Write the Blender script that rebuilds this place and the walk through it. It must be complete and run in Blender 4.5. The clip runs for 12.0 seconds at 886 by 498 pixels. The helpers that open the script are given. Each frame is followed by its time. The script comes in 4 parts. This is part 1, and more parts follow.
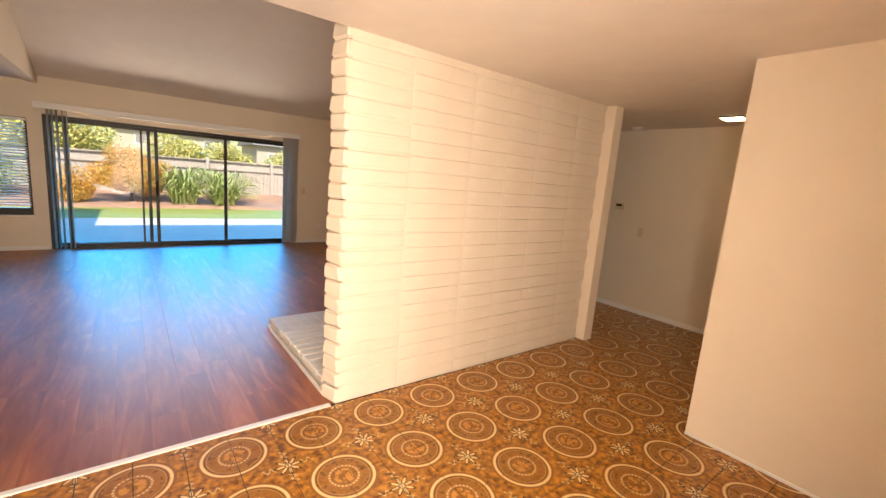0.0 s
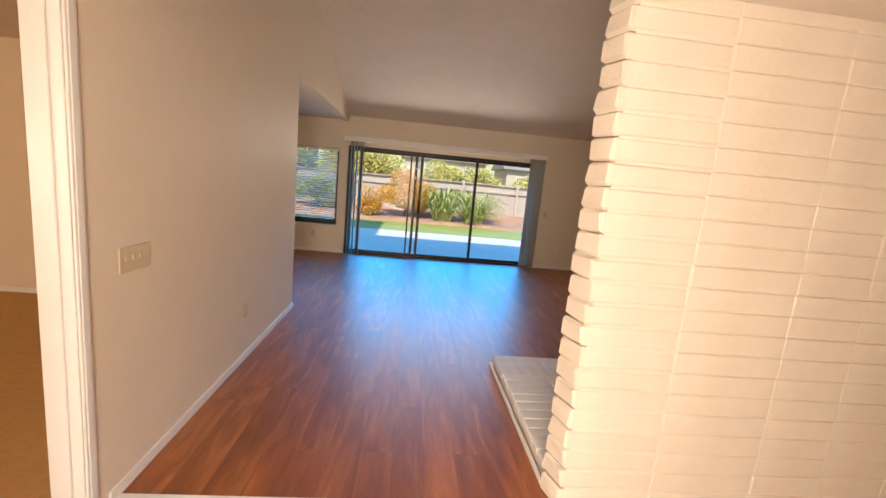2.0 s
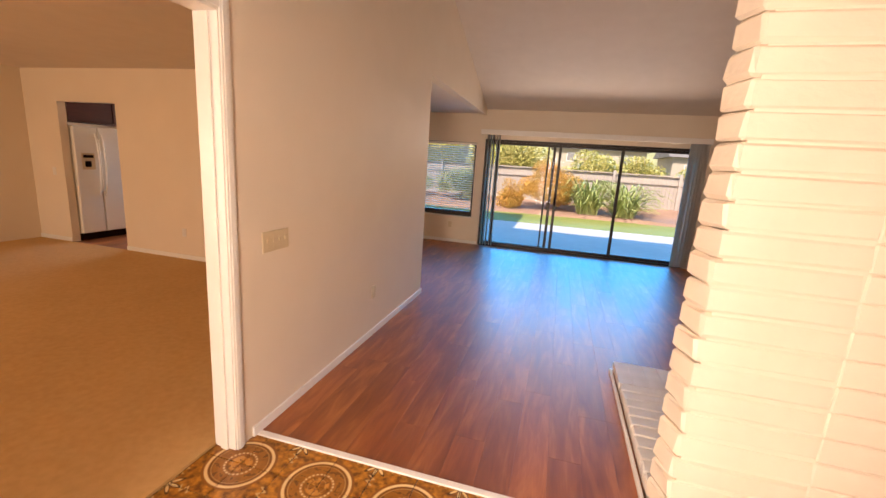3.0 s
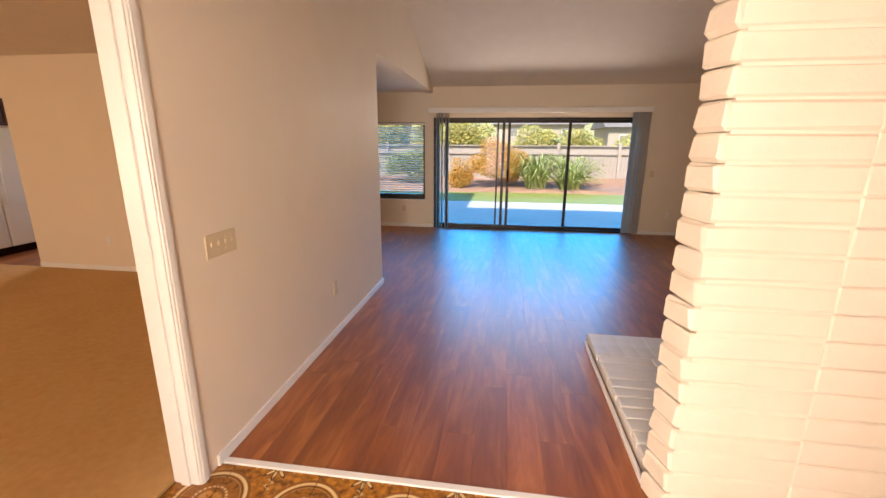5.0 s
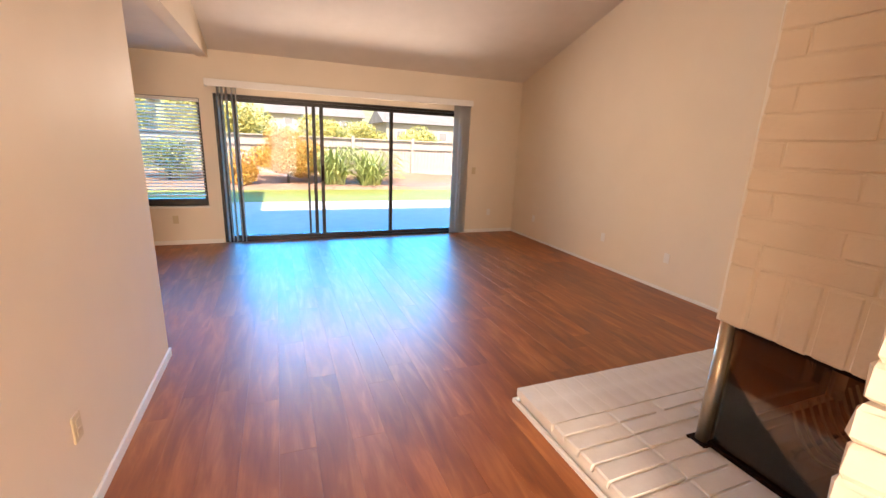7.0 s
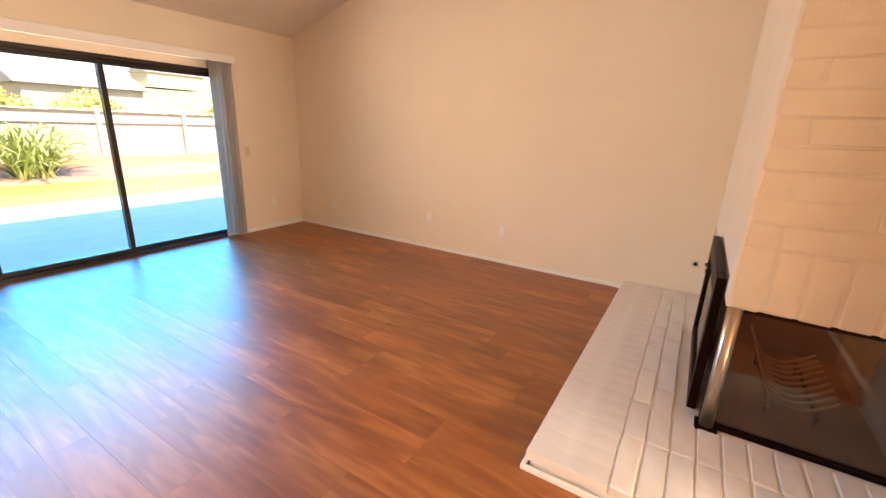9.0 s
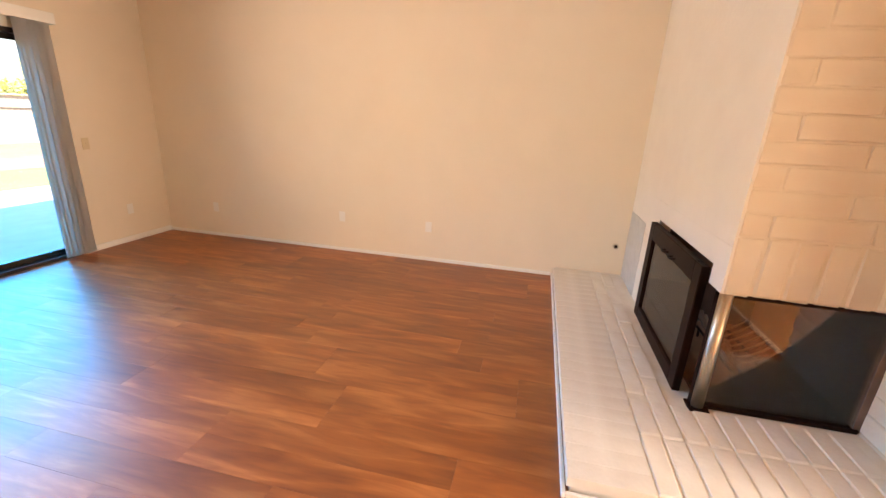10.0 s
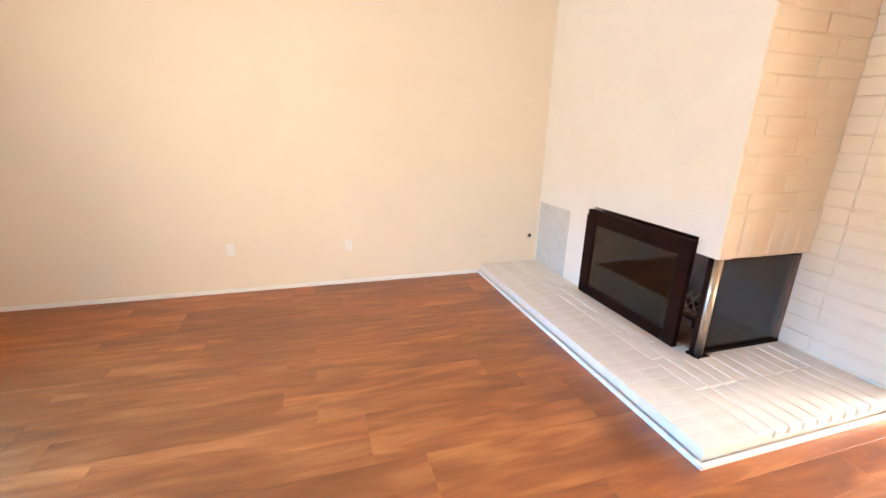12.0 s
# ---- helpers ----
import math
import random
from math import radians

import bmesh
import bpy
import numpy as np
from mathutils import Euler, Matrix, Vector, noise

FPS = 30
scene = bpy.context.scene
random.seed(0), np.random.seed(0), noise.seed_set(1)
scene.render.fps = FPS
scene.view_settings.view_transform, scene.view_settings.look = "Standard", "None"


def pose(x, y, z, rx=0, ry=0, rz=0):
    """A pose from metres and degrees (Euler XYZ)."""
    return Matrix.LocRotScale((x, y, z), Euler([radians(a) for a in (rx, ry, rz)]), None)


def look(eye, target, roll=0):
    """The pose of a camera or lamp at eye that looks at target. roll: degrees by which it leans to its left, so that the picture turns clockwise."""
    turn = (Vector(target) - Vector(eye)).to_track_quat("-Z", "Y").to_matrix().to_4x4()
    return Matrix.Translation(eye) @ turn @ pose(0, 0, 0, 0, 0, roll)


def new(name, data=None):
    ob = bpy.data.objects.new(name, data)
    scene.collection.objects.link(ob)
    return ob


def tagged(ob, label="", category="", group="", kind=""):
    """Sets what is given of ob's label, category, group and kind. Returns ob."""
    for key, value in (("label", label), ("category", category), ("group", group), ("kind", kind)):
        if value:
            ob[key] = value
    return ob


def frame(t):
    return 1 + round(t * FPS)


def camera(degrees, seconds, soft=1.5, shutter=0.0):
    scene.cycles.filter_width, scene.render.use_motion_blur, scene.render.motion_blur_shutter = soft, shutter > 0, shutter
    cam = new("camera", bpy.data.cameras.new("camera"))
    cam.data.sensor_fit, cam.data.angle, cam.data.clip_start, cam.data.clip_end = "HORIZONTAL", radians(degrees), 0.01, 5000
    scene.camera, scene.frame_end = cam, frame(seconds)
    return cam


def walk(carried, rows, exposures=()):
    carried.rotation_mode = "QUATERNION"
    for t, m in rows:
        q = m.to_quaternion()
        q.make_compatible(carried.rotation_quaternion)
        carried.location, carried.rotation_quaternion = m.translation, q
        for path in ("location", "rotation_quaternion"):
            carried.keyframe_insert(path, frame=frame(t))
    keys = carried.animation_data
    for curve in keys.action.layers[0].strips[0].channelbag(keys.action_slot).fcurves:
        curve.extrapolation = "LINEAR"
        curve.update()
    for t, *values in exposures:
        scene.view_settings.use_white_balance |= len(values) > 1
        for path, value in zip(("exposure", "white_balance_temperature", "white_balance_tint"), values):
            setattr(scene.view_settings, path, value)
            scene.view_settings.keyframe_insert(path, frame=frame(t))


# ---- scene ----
cam = camera(94.1, 12.0)
PATH = [
    (0, (-0.015, -0.15, 1.589), (1.191, 1.411, 1.258), 4.6),
    (0.1, (-0.014, -0.111, 1.586), (1.258, 1.401, 1.272), 4.3),
    (0.2, (-0.016, -0.078, 1.594), (1.313, 1.385, 1.289), 4.2),
    (0.5, (-0.051, -0.008, 1.629), (1.374, 1.364, 1.34), 4.4),
    (1, (-0.087, 0.174, 1.635), (1.252, 1.631, 1.343), 4.3),
    (1.5, (-0.018, 0.356, 1.619), (0.883, 2.115, 1.314), 4.3),
    (2, (0.209, 0.545, 1.578), (0.389, 2.511, 1.256), 5.4),
    (2.5, (0.363, 0.563, 1.57), (0.055, 2.503, 1.19), 4.6),
    (3, (0.474, 0.578, 1.589), (-0.037, 2.467, 1.179), 3.8),
    (3.2, (0.499, 0.588, 1.593), (-0.059, 2.465, 1.186), 3.4),
    (4.8, (0.376, 0.655, 1.554), (0.004, 2.556, 1.058), 0.5),
    (5, (0.328, 0.731, 1.569), (0.051, 2.652, 1.086), 0.4),
    (5.5, (0.174, 0.994, 1.56), (0.134, 2.935, 1.077), 1.7),
    (6, (0.0, 1.331, 1.56), (0.133, 3.264, 1.063), 0.5),
    (6.5, (-0.135, 1.694, 1.543), (0.209, 3.609, 1.082), 1.4),
    (7, (-0.248, 2.049, 1.537), (0.477, 3.847, 1.046), 2.4),
    (7.5, (-0.36, 2.387, 1.539), (0.748, 3.944, 0.951), 3.3),
    (7.7, (-0.393, 2.521, 1.523), (0.763, 4.045, 0.94), 2.9),
    (9.3, (-0.509, 3.717, 1.524), (1.212, 4.562, 0.953), 2.6),
    (9.5, (-0.464, 3.848, 1.507), (1.297, 4.603, 0.935), 3.0),
    (10, (-0.418, 4.224, 1.516), (1.446, 4.63, 0.916), 2.8),
    (10.5, (-0.332, 4.576, 1.518), (1.578, 4.757, 0.953), 2.6),
    (11, (-0.237, 4.936, 1.514), (1.684, 4.895, 0.958), 2.3),
    (11.5, (-0.166, 5.278, 1.512), (1.724, 4.976, 0.929), 2.3),
    (12, (-0.067, 5.611, 1.503), (1.759, 5.028, 0.932), 1.6),
]
EXPOSURES = [(0, 0.55, 6550, 8), (1.5, 0.45, 6450, 8), (2.2, 0.32, 6250, 9), (3.0, 0.42, 6900, 18), (4.9, 0.44, 6350, 12), (5.5, 0.48, 6250, 11), (6.2, 0.78, 6500, 13), (7.0, 1.12, 6850, 16), (7.7, 1.28, 7050, 16), (9.5, 1.55, 7200, 15), (10.2, 1.72, 6600, 9), (11, 2.05, 5800, 3), (12, 2.15, 5650, 2)]
walk(cam, [(t, look(eye, target, roll)) for t, eye, target, roll in PATH], EXPOSURES)

# ---- world, sun, large lights ----
SUN_ELEV, SUN_FROM = 47.0, -14.0          # the sun stands behind the house, over its front
world = bpy.data.worlds.new("sky")
scene.world = world
world.use_nodes = True
wn = world.node_tree.nodes
sky = wn.new("ShaderNodeTexSky")
sky.sky_type, sky.sun_disc = "NISHITA", False
sky.sun_elevation, sky.sun_rotation = radians(SUN_ELEV), radians(180 - SUN_FROM)
wn["Background"].inputs["Strength"].default_value = 0.15
world.node_tree.links.new(sky.outputs[0], wn["Background"].inputs["Color"])

sun = new("sun", bpy.data.lights.new("sun", "SUN"))
sun.data.energy, sun.data.angle, sun.data.color = 5.0, radians(0.5), (1.0, 0.93, 0.82)
a, e = radians(SUN_FROM), radians(SUN_ELEV)
sun.matrix_world = look((math.sin(a) * 20, -math.cos(a) * 20, math.tan(e) * 20), (0, 0, 0))


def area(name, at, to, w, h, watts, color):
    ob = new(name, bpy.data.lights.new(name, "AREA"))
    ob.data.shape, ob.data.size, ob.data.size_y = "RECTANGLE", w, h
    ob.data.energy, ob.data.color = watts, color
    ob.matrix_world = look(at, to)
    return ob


# daylight in the open front doorway and in the window of the carpeted room
area("front_door_daylight", (0.0, -0.62, 1.1), (2.0, 3.6, 0.7), 0.9, 1.9, 114, (1.0, 0.88, 0.76))
area("carpet_room_daylight", (-5.2, -2.93, 1.4), (-5.2, 5, 1.2), 2.6, 1.4, 115, (1.0, 0.78, 0.55))
# fill lamp in an unseen nook window, added to brighten side wall and chimney
nook = area("nook_fill_lamp", (-4.18, 6.3, 1.45), (2.5, 2.9, 1.4), 1.5, 1.2, 15, (1.0, 0.88, 0.76))
nook.data.spread = radians(80)
# fill lamp in an unseen kitchen window, added to brighten the refrigerator
area("kitchen_fill_lamp", (-6.6, 7.58, 1.6), (-6.6, 5, 1.3), 1.4, 0.9, 25, (1.0, 0.92, 0.84))
# added unseen lamp for the blue garden sky, shining in through the sliding door
sky_fill = area("sky_fill_lamp", (6.0, 45.0, 19.6), (6.0, 8.7, 1.0), 44.0, 25.0, 14500, (0.0, 0.38, 1.0))
sky_fill.data.spread = radians(130)
# added strip lamp for the sunlit patio's upward light at the sliding door's top
bounce = area("patio_bounce_fill", (0.83, 8.70, 2.05), (0.83, 2.70, 2.5), 3.0, 0.06, 20.0, (1.0, 0.84, 0.70))
bounce.data.spread = radians(130)


# ---- materials ----
def mat(name, col, rough=0.6, col2=None, scale=6.0, bump=0.0, bscale=60.0, metal=0.0, stretch=(1, 1, 1), spec=0.5, rvar=0.05, big=0.8):
    """A principled surface with variation at two scales and a fine relief."""
    m = bpy.data.materials.new(name)
    m.use_nodes = True
    n, l = m.node_tree.nodes, m.node_tree.links
    p = n["Principled BSDF"]
    p.inputs["Roughness"].default_value, p.inputs["Metallic"].default_value = rough, metal
    p.inputs["Specular IOR Level"].default_value = spec
    co = n.new("ShaderNodeTexCoord")
    mp = n.new("ShaderNodeMapping")
    mp.inputs["Scale"].default_value = stretch
    l.new(co.outputs["Object"], mp.inputs["Vector"])
    n1 = n.new("ShaderNodeTexNoise")
    n1.inputs["Scale"].default_value, n1.inputs["Detail"].default_value = scale, 6
    n2 = n.new("ShaderNodeTexNoise")
    n2.inputs["Scale"].default_value, n2.inputs["Detail"].default_value = big, 3
    l.new(mp.outputs[0], n1.inputs["Vector"])
    l.new(co.outputs["Object"], n2.inputs["Vector"])
    add = n.new("ShaderNodeMath")
    add.operation = "ADD"
    l.new(n1.outputs["Fac"], add.inputs[0])
    l.new(n2.outputs["Fac"], add.inputs[1])
    r = n.new("ShaderNodeMapRange")
    r.inputs["From Min"].default_value, r.inputs["From Max"].default_value = 0.7, 1.3
    l.new(add.outputs[0], r.inputs["Value"])
    mix = n.new("ShaderNodeMix")
    mix.data_type = "RGBA"
    c2 = col2 or tuple(c * 0.9 for c in col)
    mix.inputs[6].default_value, mix.inputs[7].default_value = (*col, 1), (*c2, 1)
    l.new(r.outputs[0], mix.inputs[0])
    l.new(mix.outputs[2], p.inputs["Base Color"])
    rr = n.new("ShaderNodeMapRange")
    rr.inputs["To Min"].default_value, rr.inputs["To Max"].default_value = max(0.02, rough - rvar), min(1, rough + rvar)
    l.new(n1.outputs["Fac"], rr.inputs["Value"])
    l.new(rr.outputs[0], p.inputs["Roughness"])
    if bump:
        n3 = n.new("ShaderNodeTexNoise")
        n3.inputs["Scale"].default_value, n3.inputs["Detail"].default_value = bscale, 4
        l.new(mp.outputs[0], n3.inputs["Vector"])
        b = n.new("ShaderNodeBump")
        b.inputs["Strength"].default_value, b.inputs["Distance"].default_value = bump, 0.004
        l.new(n3.outputs["Fac"], b.inputs["Height"])
        l.new(b.outputs[0], p.inputs["Normal"])
    return m


def wood_floor():
    """Reddish vinyl planks: long streaks of grain, each plank with its own tone."""
    m = bpy.data.materials.new("plank_wood")
    m.use_nodes = True
    n, l = m.node_tree.nodes, m.node_tree.links
    p = n["Principled BSDF"]
    co, info = n.new("ShaderNodeTexCoord"), n.new("ShaderNodeObjectInfo")
    off = n.new("ShaderNodeVectorMath")
    off.operation = "SCALE"
    off.inputs[0].default_value = (13.0, 31.0, 7.0)
    l.new(info.outputs["Random"], off.inputs["Scale"])
    ad = n.new("ShaderNodeVectorMath")
    ad.operation = "ADD"
    l.new(co.outputs["Object"], ad.inputs[0])
    l.new(off.outputs[0], ad.inputs[1])

    def tex(sx, sy, scale, detail, dist=0.0):
        mp = n.new("ShaderNodeMapping")
        mp.inputs["Scale"].default_value = (sx, sy, 1)
        l.new(ad.outputs[0], mp.inputs["Vector"])
        t = n.new("ShaderNodeTexNoise")
        t.inputs["Scale"].default_value, t.inputs["Detail"].default_value, t.inputs["Distortion"].default_value = scale, detail, dist
        l.new(mp.outputs[0], t.inputs["Vector"])
        return t
    streak, broad, fine = tex(5, 0.7, 2.6, 6, 1.2), tex(3.0, 0.6, 2.0, 4, 0.6), tex(34, 2.2, 4.0, 4, 0.4)
    ramp = n.new("ShaderNodeValToRGB")
    els = ramp.color_ramp.elements
    els[0].position, els[0].color = 0.34, (0.185, 0.046, 0.008, 1)
    els[1].position, els[1].color = 0.66, (0.50, 0.18, 0.043, 1)
    mid = els.new(0.5)
    mid.color = (0.31, 0.086, 0.014, 1)
    s1 = n.new("ShaderNodeMath")
    s1.operation = "MULTIPLY_ADD"
    s1.inputs[1].default_value = 0.45
    l.new(streak.outputs["Fac"], s1.inputs[0])
    s2 = n.new("ShaderNodeMath")
    s2.operation = "MULTIPLY"
    s2.inputs[1].default_value = 0.47
    l.new(broad.outputs["Fac"], s2.inputs[0])
    l.new(s2.outputs[0], s1.inputs[2])
    s3 = n.new("ShaderNodeMath")
    s3.operation = "MULTIPLY_ADD"
    s3.inputs[1].default_value = 0.08
    l.new(fine.outputs["Fac"], s3.inputs[0])
    l.new(s1.outputs[0], s3.inputs[2])
    l.new(s3.outputs[0], ramp.inputs[0])
    tone = n.new("ShaderNodeHueSaturation")
    mr = n.new("ShaderNodeMapRange")
    mr.inputs["To Min"].default_value, mr.inputs["To Max"].default_value = 0.86, 1.14
    l.new(info.outputs["Random"], mr.inputs["Value"])
    l.new(mr.outputs[0], tone.inputs["Value"])
    l.new(ramp.outputs[0], tone.inputs["Color"])
    l.new(tone.outputs[0], p.inputs["Base Color"])
    rg = n.new("ShaderNodeMapRange")
    rg.inputs["To Min"].default_value, rg.inputs["To Max"].default_value = FLOOR_ROUGH - 0.04, FLOOR_ROUGH + 0.06
    l.new(broad.outputs["Fac"], rg.inputs["Value"])
    l.new(rg.outputs[0], p.inputs["Roughness"])
    p.inputs["Specular IOR Level"].default_value = 0.85
    b = n.new("ShaderNodeBump")
    b.inputs["Strength"].default_value, b.inputs["Distance"].default_value = 0.05, 0.002
    l.new(fine.outputs["Fac"], b.inputs["Height"])
    l.new(b.outputs[0], p.inputs["Normal"])
    return m


FLOOR_ROUGH = 0.39
PITCH, CX, CY = 0.4475, 1.292, 2.108      # spacing of the tile rings, and one ring's centre


def tile_material():
    """Glazed tiles: four make a ring pattern, with flower rosettes between the rings."""
    m = bpy.data.materials.new("ring_tile_glaze")
    m.use_nodes = True
    n, l = m.node_tree.nodes, m.node_tree.links
    p = n["Principled BSDF"]
    geo = n.new("ShaderNodeNewGeometry")
    sep = n.new("ShaderNodeSeparateXYZ")
    l.new(geo.outputs["Position"], sep.inputs[0])

    def val(op, a, b=None, c=None):
        k = n.new("ShaderNodeMath")
        k.operation = op
        for i, v in enumerate((a, b, c)):
            if v is None:
                continue
            if isinstance(v, (int, float)):
                k.inputs[i].default_value = v
            else:
                l.new(v, k.inputs[i])
        return k.outputs[0]

    def cell(axis, centre):
        return val("WRAP", val("SUBTRACT", sep.outputs[axis], centre), PITCH / 2, -PITCH / 2)

    def polar(cx, cy):
        u, v = cell(0, cx), cell(1, cy)
        return val("SQRT", val("ADD", val("MULTIPLY", u, u), val("MULTIPLY", v, v))), val("ARCTAN2", v, u), u, v

    def band(x, lo, hi, soft=0.004):
        return val("MULTIPLY", val("SMOOTH_MIN", 1.0, val("MAXIMUM", 0.0, val("DIVIDE", val("SUBTRACT", x, lo), soft)), 0.2),
                   val("MINIMUM", 1.0, val("MAXIMUM", 0.0, val("DIVIDE", val("SUBTRACT", hi, x), soft))))

    def over(base, fac, col):
        k = n.new("ShaderNodeMix")
        k.data_type = "RGBA"
        l.new(fac, k.inputs[0])
        l.new(base, k.inputs[6])
        k.inputs[7].default_value = (*col, 1)
        return k.outputs[2]
    nz = n.new("ShaderNodeTexNoise")
    nz.inputs["Scale"].default_value, nz.inputs["Detail"].default_value = 26, 5
    l.new(geo.outputs["Position"], nz.inputs["Vector"])
    ramp = n.new("ShaderNodeValToRGB")
    e0, e1 = ramp.color_ramp.elements
    e0.position, e0.color = 0.36, (0.16, 0.050, 0.006, 1)
    e1.position, e1.color = 0.66, (0.58, 0.24, 0.026, 1)
    l.new(nz.outputs["Fac"], ramp.inputs[0])
    col = ramp.outputs[0]
    r, ang, u, v = polar(CX, CY)
    q, ang2, u2, v2 = polar(CX + PITCH / 2, CY + PITCH / 2)
    dark, cream, gold = (0.085, 0.026, 0.005), (0.80, 0.58, 0.28), (0.55, 0.24, 0.04)
    # disc, rings and the spoke marks of the inner ring
    col = over(col, val("MULTIPLY", band(r, -1.0, 0.178), 0.7), (0.31, 0.115, 0.015))
    speck = val("MULTIPLY", band(r, 0.092, 0.140), val("GREATER_THAN", nz.outputs["Fac"], 0.58))
    col = over(col, val("MULTIPLY", speck, 0.7), dark)
    col = over(col, band(r, 0.168, 0.182), (0.26, 0.09, 0.014))
    col = over(col, band(r, 0.149, 0.168), cream)
    col = over(col, band(r, 0.140, 0.148), dark)
    col = over(col, band(r, 0.132, 0.138), (0.60, 0.40, 0.16))
    bead = val("ADD", 0.55, val("MULTIPLY", 0.45, val("COSINE", val("MULTIPLY", ang, 24.0))))
    col = over(col, val("MULTIPLY", band(r, 0.070, 0.084), bead), (0.78, 0.58, 0.30))
    spoke = val("GREATER_THAN", val("COSINE", val("MULTIPLY", ang, 8.0)), 0.93)
    col = over(col, val("MULTIPLY", band(r, 0.020, 0.060), spoke), dark)
    col = over(col, band(r, 0.060, 0.066), dark)
    col = over(col, val("MULTIPLY", band(r, -1.0, 0.058), val("GREATER_THAN", nz.outputs["Fac"], 0.50)), gold)
    col = over(col, band(r, 0.040, 0.046), (0.55, 0.33, 0.11))
    # rosette between the rings
    petal = val("ADD", 0.034, val("MULTIPLY", 0.026, val("COSINE", val("MULTIPLY", ang2, 8.0))))
    col = over(col, band(val("SUBTRACT", q, petal), -1.0, 0.020), dark)
    col = over(col, band(val("SUBTRACT", q, petal), -1.0, 0.004), cream)
    col = over(col, band(q, 0.013, 0.022), dark)
    # sprigs along the seams from rosette to rosette
    for s, t in ((u2, v2), (v2, u2)):
        sprig = val("MULTIPLY", band(val("ABSOLUTE", s), 0.066, 0.135), band(val("ABSOLUTE", val("ADD", t, val("MULTIPLY", 0.014, val("SINE", val("MULTIPLY", s, 160.0))))), -1.0, 0.009))
        col = over(col, sprig, (0.60, 0.40, 0.17))
    l.new(col, p.inputs["Base Color"])
    p.inputs["Roughness"].default_value = 0.28
    b = n.new("ShaderNodeBump")
    b.inputs["Strength"].default_value, b.inputs["Distance"].default_value = 0.25, 0.002
    l.new(nz.outputs["Fac"], b.inputs["Height"])
    l.new(b.outputs[0], p.inputs["Normal"])
    return m


def glass_material(name, tint=(1, 1, 1), ior=1.45, rough=0.0, dull=0.0):
    m = bpy.data.materials.new(name)
    m.use_nodes = True
    n, l = m.node_tree.nodes, m.node_tree.links
    n.remove(n["Principled BSDF"])
    f, t, g, mx = (n.new("ShaderNode" + k) for k in ("Fresnel", "BsdfTransparent", "BsdfGlossy", "MixShader"))
    f.inputs["IOR"].default_value = ior
    t.inputs["Color"].default_value = (*tint, 1)
    g.inputs["Roughness"].default_value = rough
    l.new(f.outputs[0], mx.inputs[0])
    l.new(t.outputs[0], mx.inputs[1])
    l.new(g.outputs[0], mx.inputs[2])
    l.new(mx.outputs[0], n["Material Output"].inputs["Surface"])
    return m


M_WALL = mat("cream_wall_paint", (0.79, 0.67, 0.52), 0.58, (0.76, 0.64, 0.49), 3.0, 0.25, 140, spec=0.35)
M_CEIL = mat("white_ceiling_texture", (0.76, 0.67, 0.58), 0.8, (0.71, 0.62, 0.53), 5.0, 0.5, 90)
M_BLOCK = mat("painted_slump_block", (0.76, 0.66, 0.53), 0.5, (0.71, 0.60, 0.47), 5.0, 0.6, 35, spec=0.35)
M_PLASTER = mat("white_painted_plaster", (0.85, 0.79, 0.70), 0.55, (0.81, 0.74, 0.65), 5.0, 0.5, 40, spec=0.35)
M_HEARTH = mat("painted_hearth_brick", (0.82, 0.76, 0.67), 0.5, (0.70, 0.62, 0.52), 9.0, 0.6, 40)
M_TRIM = mat("white_gloss_trim", (0.84, 0.80, 0.74), 0.35, (0.80, 0.75, 0.68), 4.0, 0.1, 50)
M_CARPET = mat("tan_cut_pile_carpet", (0.68, 0.42, 0.17), 0.95, (0.58, 0.34, 0.125), 22.0, 1.0, 260)
M_WOOD = wood_floor()
M_TILE = tile_material()
M_GROUT = mat("dark_grout", (0.09, 0.05, 0.03), 0.9, (0.06, 0.035, 0.02), 20, 0.4, 80)
M_BRONZE = mat("dark_bronze_aluminium", (0.035, 0.027, 0.022), 0.4, (0.05, 0.04, 0.03), 8, metal=0.6)
M_BLACK = mat("black_enamel", (0.012, 0.004, 0.003), 0.40, (0.018, 0.007, 0.005), 12, 0.1, 60, spec=0.05)
M_SOOT = mat("sooty_firebrick", (0.20, 0.13, 0.10), 0.9, (0.07, 0.045, 0.035), 5, 0.6, 40)
M_STEEL = mat("tarnished_steel", (0.62, 0.56, 0.46), 0.30, (0.45, 0.33, 0.20), 5, 0.1, 30, metal=0.9)
M_BRASS = mat("aged_brass", (0.36, 0.22, 0.09), 0.3, (0.22, 0.13, 0.06), 14, 0.1, 60, metal=0.9)
M_PLASTIC = mat("almond_plastic", (0.66, 0.53, 0.33), 0.4, (0.62, 0.49, 0.30), 10)
M_WHITEPL = mat("white_plastic", (0.82, 0.77, 0.70), 0.4, (0.78, 0.73, 0.66), 10)
M_VINYL = mat("translucent_blind_vinyl", (0.90, 0.86, 0.80), 0.5, (0.87, 0.82, 0.76), 6)
n_, l_ = M_VINYL.node_tree.nodes, M_VINYL.node_tree.links
tr, mx_ = n_.new("ShaderNodeBsdfTranslucent"), n_.new("ShaderNodeMixShader")
tr.inputs["Color"].default_value, mx_.inputs[0].default_value = (1.0, 0.85, 0.68, 1), 0.10
l_.new(n_["Principled BSDF"].outputs[0], mx_.inputs[1])
l_.new(tr.outputs[0], mx_.inputs[2])
l_.new(mx_.outputs[0], n_["Material Output"].inputs["Surface"])
M_FRIDGE = mat("cream_fridge_enamel", (0.80, 0.76, 0.68), 0.3, (0.77, 0.72, 0.64), 4)
